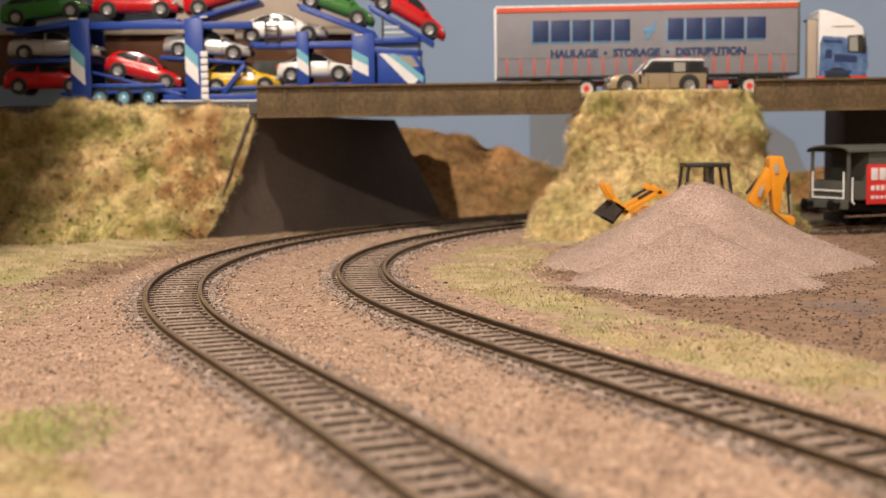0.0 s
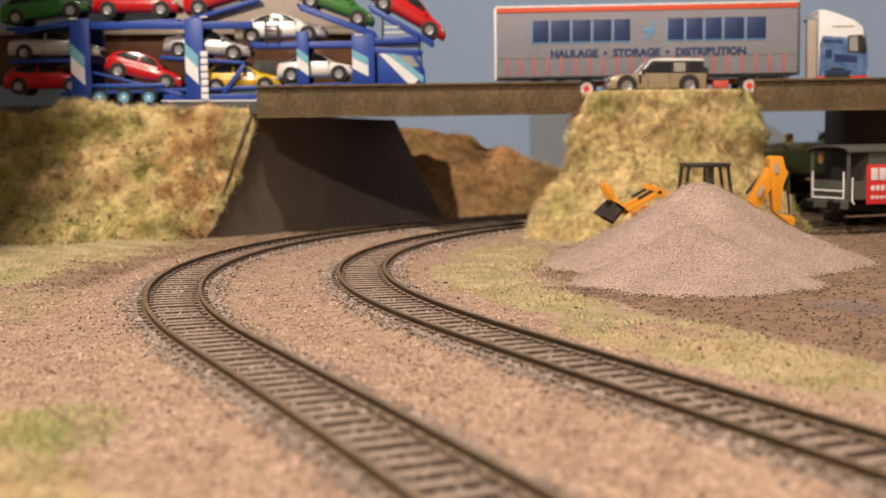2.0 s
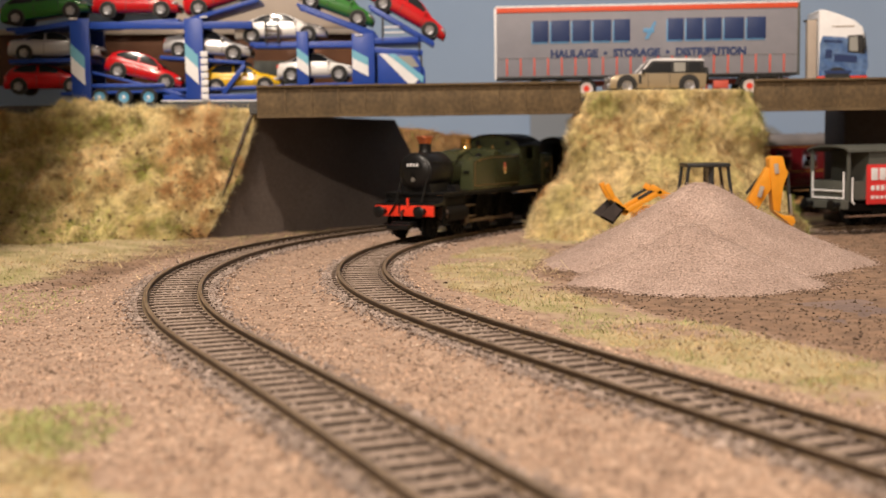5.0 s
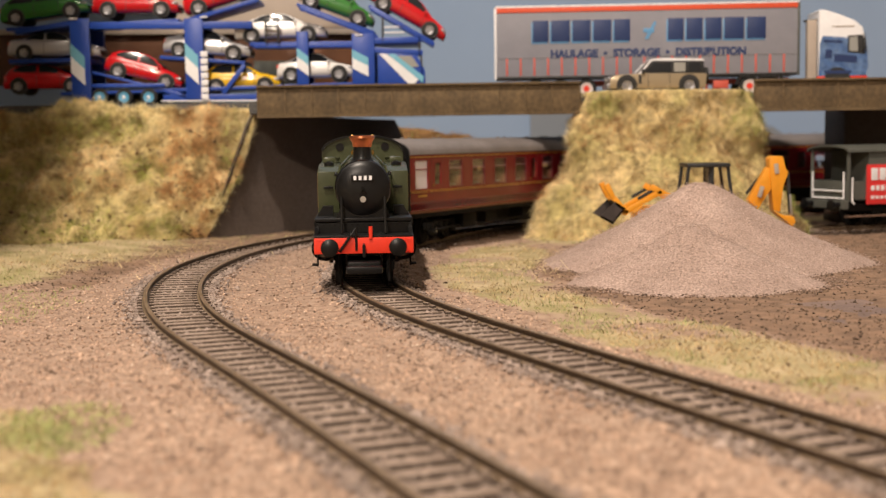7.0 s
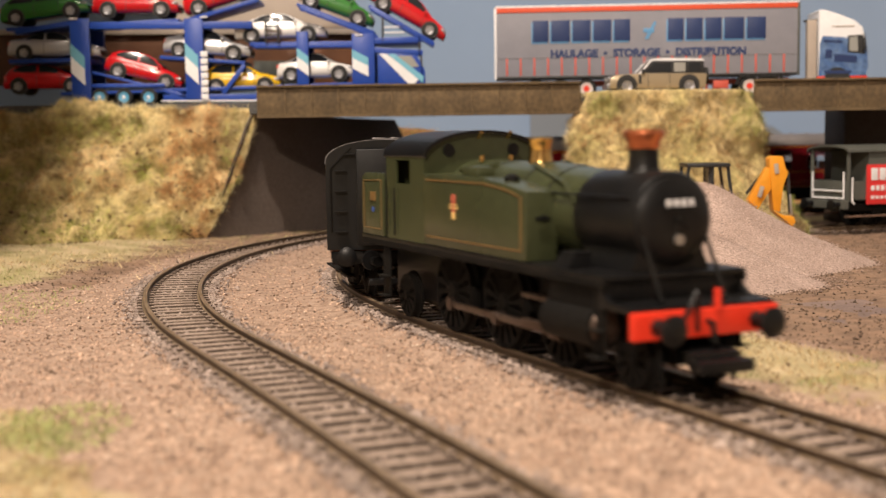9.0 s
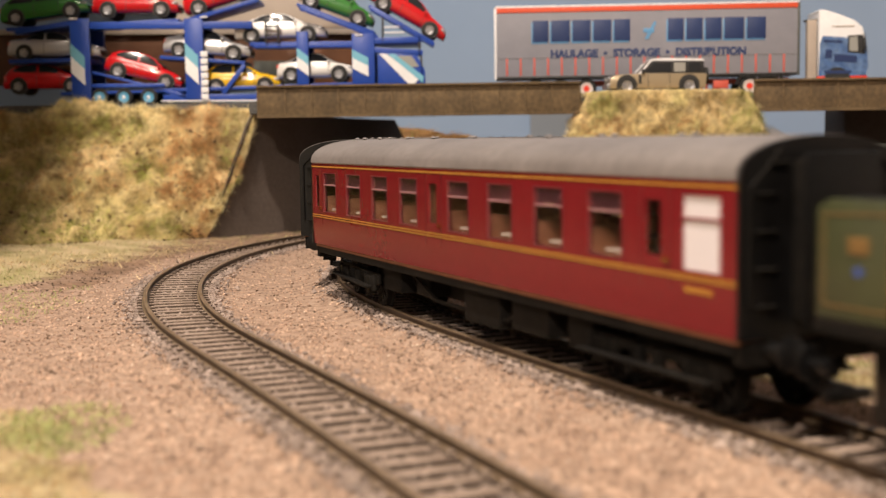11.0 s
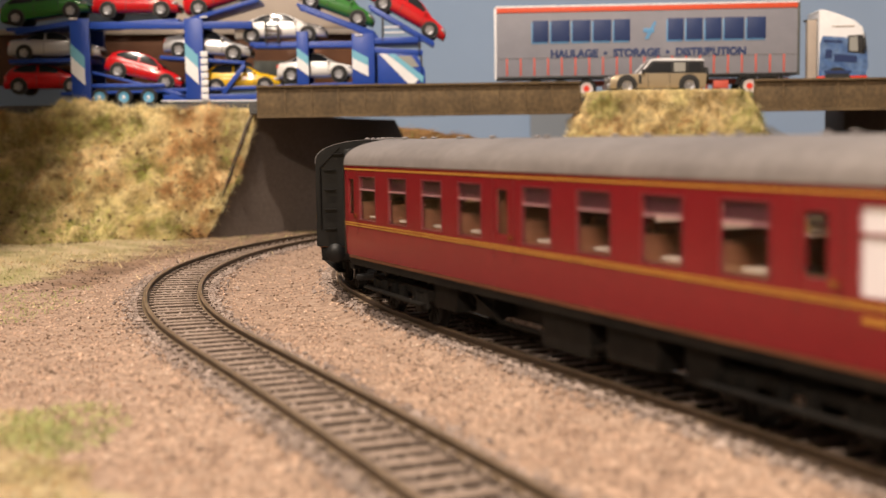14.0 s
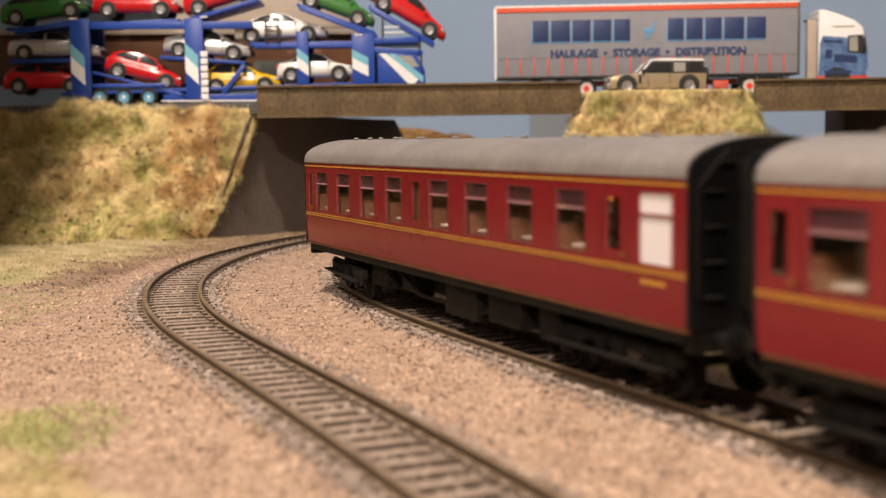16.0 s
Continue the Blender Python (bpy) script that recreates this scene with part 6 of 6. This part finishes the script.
    prism(bm, [(163.8, 13.1), (169.1, 10.8), (173.8, 10.2), (175.0, 7.4), (173.1, 5.1), (167.7, 9.7)], 614, 624, 0.4)
    wpart("bucket_link", bm, M_digger, d)
    beam(d, (171.6, 31.9), (173.0, 11.3), 1.5, 617, 619, M_dark_hoop, "bucket_ram")
    beam(d, (172.6, 21.0), (173.3, 10.7), 1.0, 616, 618, M_silver, "ram_rod")
    beam(d, (152.3, 21.3), (162.2, 33.7), 1.4, 622.2, 623.6, M_dark_hoop, "boom_ram")
    for p, q in (((164.9, 36.4), (165.5, 31.4)), ((158.4, 25.4), (156.7, 19.9))):
        beam(d, p, q, 2.2, 614.4, 614.9, M_cream, "plain_badge")
    return d


M_rust_black = material("worn_bucket", (0.035, 0.028, 0.026), 0.6, 0.2, 0.2, 400, (0.06, 0.045, 0.04), 60)
build_digger()


# ---- brake van on the siding ----
SIDING = np.array([[245.0 + 0.934 * s, 697.6 + 0.358 * s] for s in np.arange(-46, 260, 2.0)])
build_track("siding_track", SIDING, 0, 300, 0, 130, "short model railway siding under the brake van")


def build_van():
    v = thing("brake_van", at_mm(257.9, 702.6, 0, 0, 0, 21), "grey railway brake van with white handrails and red board", "wagon")
    bm = bmesh.new()
    for x0, x1 in ((-34, 34),):
        box(bm, 0, 0, 27.5, 68, 32, 27, 0.4)
    part("cabin", bm, M_vangrey, v)
    bm = bmesh.new()
    arc = [(17.4 * math.cos(a), 41.6 + 3.0 * math.sin(a)) for a in [math.pi * i / 14 for i in range(15)]]
    prism_x(bm, arc + [(y, z - 1.0) for y, z in reversed(arc)], -49.5, 49.5)
    part("roof", bm, M_vangrey, v)
    for e in (-1, 1):
        bm = bmesh.new()
        box(bm, e * 47.4, 0, 19.5, 1.2, 32, 11, 0.2)
        part("veranda_panel", bm, M_vangrey, v)
        for sd in (-1, 1):
            bm = bmesh.new()
            box(bm, e * 47.2, sd * 15.3, 28, 1.5, 1.6, 28, 0.2)
            part("veranda_post", bm, M_vangrey, v)
            bm = bmesh.new()
            prism_x(bm, [(sd * 16.0, 15), (sd * 15.2, 15), (sd * 15.2, 25), (sd * 16.0, 25)], e * 34, e * 47)
            part("veranda_side", bm, M_vangrey, v)
            for z0, z1 in ((15.5, 30),):
                bm = bmesh.new()
                rod(bm, (e * 48.6, sd * 13.2, z1), (e * 48.6, sd * 13.2, z0), 0.5, 8)
                rod(bm, (e * 48.6, sd * 13.2, z0), (e * 48.6, 0, z0), 0.5, 8)
                rod(bm, (e * 48.6, sd * 13.2, z0 + 4), (e * 48.6, 0, z0 + 4), 0.5, 8)
                part("handrail", bm, M_white, v, "white bent handrail")
            bm = bmesh.new()
            rod(bm, (e * 46, sd * 17.2, 14), (e * 46, sd * 17.2, 27), 0.45, 8)
            rod(bm, (e * 46, sd * 17.2, 14), (e * 44.5, sd * 17.2, 12.6), 0.45, 8)
            part("handrail", bm, M_white, v)
            o = placed("buffer", BUFFER, v, e * 50, sd * 11.4, 12.2)
            o.rotation_euler = (0, 0, 0 if e > 0 else math.pi)
        bm = bmesh.new()
        box(bm, e * 49, 0, 12.2, 2.6, 33, 4.6, 0.3)
        part("headstock", bm, M_vangrey, v)
    for sd in (-1, 1):
        bm = bmesh.new()
        box(bm, 0, sd * 17.2, 6.0, 100, 3.0, 0.9, 0.2)
        part("footboard", bm, M_rust, v, "rusty brown footboard")
        bm = bmesh.new()
        box(bm, 0, sd * 12.5, 10.5, 96, 1.6, 4.0, 0.2)
        part("solebar", bm, M_grime, v)
        for x in (-26, 26):
            bm = bmesh.new()
            box(bm, x, sd * 12.8, 7, 6, 2, 5, 0.4)
            part("axle_box", bm, M_grime, v)
        bm = bmesh.new()
        box(bm, -14, sd * 16.6, 23.0, 44, 1.0, 21.5, 0.15)
        if sd > 0:
            bm.free()
            continue
        sg = part("side_board", bm, M_signred, v, "bright red side board with unreadable white print")
        for z, h, n, w in ((28.6, 6.6, 7, 4.4), (21.0, 2.8, 8, 2.2), (16.0, 1.6, 4, 2.0)):
            for i in range(n):
                bm = bmesh.new()
                box(bm, -33.5 + i * (w + 1.1) + w / 2, sd * 17.2, z, w, 0.25, h, 0.05)
                part("print_bar", bm, M_white, sg)
    wm = wheelset_mesh("wheelset", 6.8, 10)
    for x in (-26, 26):
        placed("wheelset", wm, v, x, 0, 6.8)
    return v


M_signred = material("sign_red", (0.62, 0.03, 0.03), 0.45)
build_van()


# ---- loose cover on the ground ----
M_soil = material("dark_soil_crumb", (0.12, 0.08, 0.055), 0.95, 0, 0, 300, (0.19, 0.13, 0.09), 60, vary=0.5)
M_footgrain = material("heap_foot_grain", (0.20, 0.14, 0.105), 0.9, 0, 0, 300, (0.30, 0.21, 0.165), 60, vary=0.5)
M_litter = material("leaf_litter", (0.09, 0.055, 0.03), 0.95, 0, 0, 300, (0.2, 0.12, 0.06), 60, vary=0.5)
M_glint = material("pale_grain", (0.62, 0.50, 0.40), 0.6, vary=0.3)
M_lawn = material("short_grass_fibre", (0.27, 0.30, 0.11), 0.8, 0, 0, 300, (0.40, 0.39, 0.18), 22, vary=0.4)


def sprinkle(n, y0, y1, seed, spread=0.39):
    """Random places on the board, denser towards the near side."""
    r = np.random.RandomState(seed)
    y = y0 * (y1 / y0) ** r.rand(n)
    return r, r.uniform(-spread, spread, n) * y, y


def lay(x, y, lift=0.0):
    return np.stack([x, y, ground_height(x, y) + lift], 1)


def scatter_ground():
    r, x, y = sprinkle(76000, 175, 740, 21)
    d = np.minimum(dist_to(LINE_A, x, y), dist_to(LINE_B, x, y))
    g, e = cover_at(x, y)
    keep = (d > 15) & (g < 0.35) & (e < 0.5) & (r.rand(len(x)) > 0.25)
    grains("sandy_grains", lay(x[keep], y[keep]), 0.0, 0.2, 0.62, M_grain, 22, "loose tan sandy grains between the tracks")
    k2 = keep & (r.rand(len(x)) > 0.97)
    grains("pale_grains", lay(x[k2], y[k2], 0.2), 0.3, 0.2, 0.4, M_glint, 23, "scattered pale glinting grains")
    onheap = (((x - 111) / 66) ** 2 + ((y - 535) / 60) ** 2 < 1) | (((x - 94) / 51) ** 2 + ((y - 468) / 43) ** 2 < 1)
    k3 = (d > 19) & ~onheap & (r.rand(len(x)) > np.where(e > 0.3, 0.80, 0.985))
    grains("soil_crumbs", lay(x[k3], y[k3], 0.1), 0.5, 0.25, 0.65, M_soil, 24, "dark brown soil crumbs")
    # grey shoulder ballast beside the sleepers
    pts = []
    for line in (LINE_A, LINE_B):
        for s in r.uniform(330, 1500, 15000):
            p, t = on_line(line, s), tangent(line, s)
            if not (150 < p[1] < 800):
                continue
            o = (10.4 + abs(r.randn()) * 3.0) * (1 if r.rand() > 0.5 else -1)
            z = -2.7 + 0.5 * r.rand() - 0.12 * max(abs(o) - 14, 0)
            if r.rand() > 0.82:
                o, z = r.uniform(-7.8, 7.8), -3.3 + 0.9 * r.rand()
            pts.append((p[0] - t[1] * o, p[1] + t[0] * o, z))
    grains("shoulder_ballast", np.array(pts), 0.0, 0.35, 0.85, M_greygrain, 25, "grey-brown ballast chips along the sleeper ends")
    # short grass
    r, x, y = sprinkle(60000, 180, 760, 31)
    g, e = cover_at(x, y)
    n = np.array([fbm(a, b, 0.05, 2.2) for a, b in zip(x, y)])
    keep = (g + 0.35 * n > 0.42)
    p = lay(x[keep], y[keep])
    k = len(p)
    tip = r.randn(k, 3) * np.array([0.8, 0.8, 0.3]) + np.array([0, 0, 1.0])
    tip /= np.linalg.norm(tip, axis=1, keepdims=True)
    side = np.cross(tip, r.randn(k, 3))
    side /= np.linalg.norm(side, axis=1, keepdims=True)
    w, L = r.uniform(0.08, 0.16, (k, 1)), r.uniform(0.8, 2.2, (k, 1))
    v = np.stack([p - side * w, p + side * w, p + tip * L + side * w * 0.3, p + tip * L - side * w * 0.3], 1)
    kind = (np.array([fbm(a, b, 0.02, 9.7) for a, b in p[:, :2]]) + r.uniform(-0.4, 0.4, k)) > 0.02
    for sel, mat, nm in ((kind, M_lawn, "green_lawn"), (~kind, M_straw, "straw_lawn")):
        q = v[sel].reshape(-1, 3) * MM
        ob = raw_mesh(nm, q.tolist(), np.arange(len(q)).reshape(-1, 4).tolist(), mat)
        tagged(ob, "short %s fibres glued on the baseboard" % ("green grass" if sel is kind else "dry straw"), "grass", kind="stuff")


scatter_ground()


def heap_foot(cx, cy, rad, squash, n, seed):
    r = np.random.RandomState(seed)
    a = r.uniform(math.pi * 1.05, math.pi * 2.1, n)
    q = rad * (0.84 + np.abs(r.randn(n)) * 0.16)
    x, y = cx + q * np.cos(a), cy + q * np.sin(a) * squash
    grains("heap_foot_crumbs", lay(x, y, 0.5), 0.8, 0.25, 0.6, M_footgrain, seed, "dark crumbs round the foot of the heap")


def build_pebble(x, y, size, label):
    bm = bmesh.new()
    bmesh.ops.create_icosphere(bm, subdivisions=2, radius=size)
    for v in bm.verts:
        v.co *= 1 + 0.35 * noise.noise(v.co * 1.3 + Vector((x, y, 0)))
        v.co.z *= 0.7
    o = part("stone", bm, M_soil, None, smooth="all")
    z = float(ground_height(np.array([x]), np.array([y]))[0])
    o.matrix_world = at_mm(x, y, z + size * 0.5)
    return tagged(o, label, "stone")


def long_straws(cx, cy, spread, n, seed):
    """Loose long straws lying in the short grass."""
    r = np.random.RandomState(seed)
    x, y = cx + r.randn(n) * spread[0], cy + r.randn(n) * spread[1]
    p = lay(x, y, 0.6)
    a = r.uniform(0, 6.28, n)
    d = np.stack([np.cos(a), np.sin(a), r.uniform(0.05, 0.7, n)], 1) * r.uniform(2.5, 7.5, (n, 1))
    w = np.stack([-np.sin(a), np.cos(a), a * 0], 1) * 0.14
    v = np.stack([p - w, p + w, p + d + w * 0.5, p + d - w * 0.5], 1).reshape(-1, 3) * MM
    ob = raw_mesh("long_straws", v.tolist(), np.arange(len(v)).reshape(-1, 4).tolist(), M_paledry)
    tagged(ob, "long pale dry straws lying in the short grass", "grass", kind="stuff")


M_paledry = material("pale_dry_straw", (0.72, 0.58, 0.34), 0.8, 0, 0, 300, (0.6, 0.45, 0.24), 40, vary=0.35)
build_pebble(-34, 225, 0.9, "small dark stone lying on the sandy ground")
build_pebble(48, 473, 1.0, "dark bark crumb lying in the short grass")
build_pebble(-96, 640, 1.1, "dark stone at the foot of the abutment")
long_straws(38, 530, (9, 36), 190, 61)
long_straws(-170, 560, (45, 40), 260, 63)
heap_foot(94, 468, 51, 0.85, 1100, 41)
heap_foot(111, 535, 67, 0.9, 900, 42)
litter(LITTER[:, 62:], 30, 1500, 43)


def fresh_grass(cx, cy, rx, ry, n, seed):
    """A patch of short bright green grass."""
    r = np.random.RandomState(seed)
    a, q = r.uniform(0, 6.283, n), np.sqrt(r.rand(n))
    x, y = cx + rx * q * np.cos(a), cy + ry * q * np.sin(a)
    f = np.array([fbm(u, v, 0.045, 4.4) for u, v in zip(x, y)])
    keep = (q < 0.72 + 0.5 * f) & (dist_to(LINE_A, x, y) > 20)
    p = lay(x[keep], y[keep])
    k = len(p)
    tip = r.randn(k, 3) * np.array([0.7, 0.7, 0.25]) + np.array([0, 0, 1.0])
    tip /= np.linalg.norm(tip, axis=1, keepdims=True)
    side = np.cross(tip, r.randn(k, 3))
    side /= np.linalg.norm(side, axis=1, keepdims=True)
    w, L = r.uniform(0.07, 0.14, (k, 1)), r.uniform(0.8, 2.0, (k, 1))
    v = np.stack([p - side * w, p + side * w, p + tip * L + side * w * 0.3, p + tip * L - side * w * 0.3], 1).reshape(-1, 3) * MM
    ob = raw_mesh("fresh_grass", v.tolist(), np.arange(len(v)).reshape(-1, 4).tolist(), M_fresh)
    tagged(ob, "short fresh green fibres glued on the baseboard", "grass", kind="stuff")


M_fresh = material("fresh_green_fibre", (0.29, 0.36, 0.11), 0.8, 0, 0, 300, (0.46, 0.46, 0.20), 26, vary=0.35)
fresh_grass(-75, 236, 19, 36, 3600, 71)
fresh_grass(-150, 420, 30, 60, 1800, 72)

# flat paved yard
bm = bmesh.new()
top = [bm.verts.new((x, y, -4.75)) for x, y in ((108, 404), (112, 376), (128, 338), (150, 316), (320, 300), (320, 440), (190, 424), (145, 418))]
bm.faces.new(top)
ex = bmesh.ops.extrude_face_region(bm, geom=bm.faces[:])
bmesh.ops.translate(bm, vec=(0, 0, -3), verts=[v for v in ex["geom"] if isinstance(v, bmesh.types.BMVert)])
bmesh.ops.recalc_face_normals(bm, faces=bm.faces)
tagged(part("yard_board", bm, M_yard, smooth=False), "flat purplish brown paved yard board", "paving", kind="structure")


# ---- what moves ----
TIMES = (0, 1.5, 3.5, 4.2, 7.0, 8.0, 8.5, 9.0, 12.5, 13.5, 16.0)
RUN = (17, 163, 357, 424, 702, 807.5, 860, 907, 1249.5, 1355, 1601.5)
RUN_FIT = np.polyfit(np.array(TIMES) / 8 - 1, RUN, 6)
COACH_AT = (218.5, 474.4, 730.3)
PIVOT = 83.5


def run_at(t):
    """Way of the locomotive along the inner track, in mm."""
    return float(np.polyval(RUN_FIT, t / 8 - 1))


def coach_pose(s):
    """A coach rides its two bogies with a little sideplay."""
    return frame_on(LINE_B, s, PIVOT) @ at_mm(0, 1.5, 0, 0, 0, 0.95)


def roll_rows(beat, x, z, r):
    return [(t, Matrix.Translation((x * MM, 0, z * MM)) @ Matrix.Rotation(run_at(t) / r, 4, "Y")) for t in beat]


def motions():
    beat = [i * 0.1 for i in range(161)]
    fine = [i / 15 for i in range(241)]
    walk(loco, [(t, frame_on(LINE_B, run_at(t), 30)) for t in beat])
    for c, back in zip(coaches, COACH_AT):
        walk(c, [(t, coach_pose(run_at(t) - back)) for t in beat])
        for bogie in [o for o in c.children if o.name.startswith("bogie")]:
            x = bogie.location.x / MM
            rows = []
            for t in beat:
                s = run_at(t) - back
                body, way = coach_pose(s), tangent(LINE_B, s + x)
                yaw = math.atan2(way[1], way[0]) - body.to_euler().z
                yaw = (yaw + math.pi) % (2 * math.pi) - math.pi
                rows.append((t, Matrix.Translation((x * MM, 0, 0)) @ Matrix.Rotation(yaw, 4, "Z")))
            walk(bogie, rows)
            for w in [o for o in bogie.children if o.name.startswith("wheelset")]:
                walk(w, roll_rows(fine, w.location.x / MM, COACH_R, COACH_R))
    for w, x in loco_moving["drivers"]:
        walk(w, roll_rows(fine, x, DRIVER_R, DRIVER_R))
    for w, x in loco_moving["ponies"]:
        walk(w, roll_rows(fine, x, PONY_R, PONY_R))
    for r, sd, y in loco_moving["rods"]:
        rows = []
        for t in fine:
            a = run_at(t) / DRIVER_R
            rows.append((t, Matrix.Translation((CRANK * math.cos(a) * MM, sd * y * MM, (DRIVER_R - CRANK * math.sin(a)) * MM))))
        walk(r, rows)


motions()
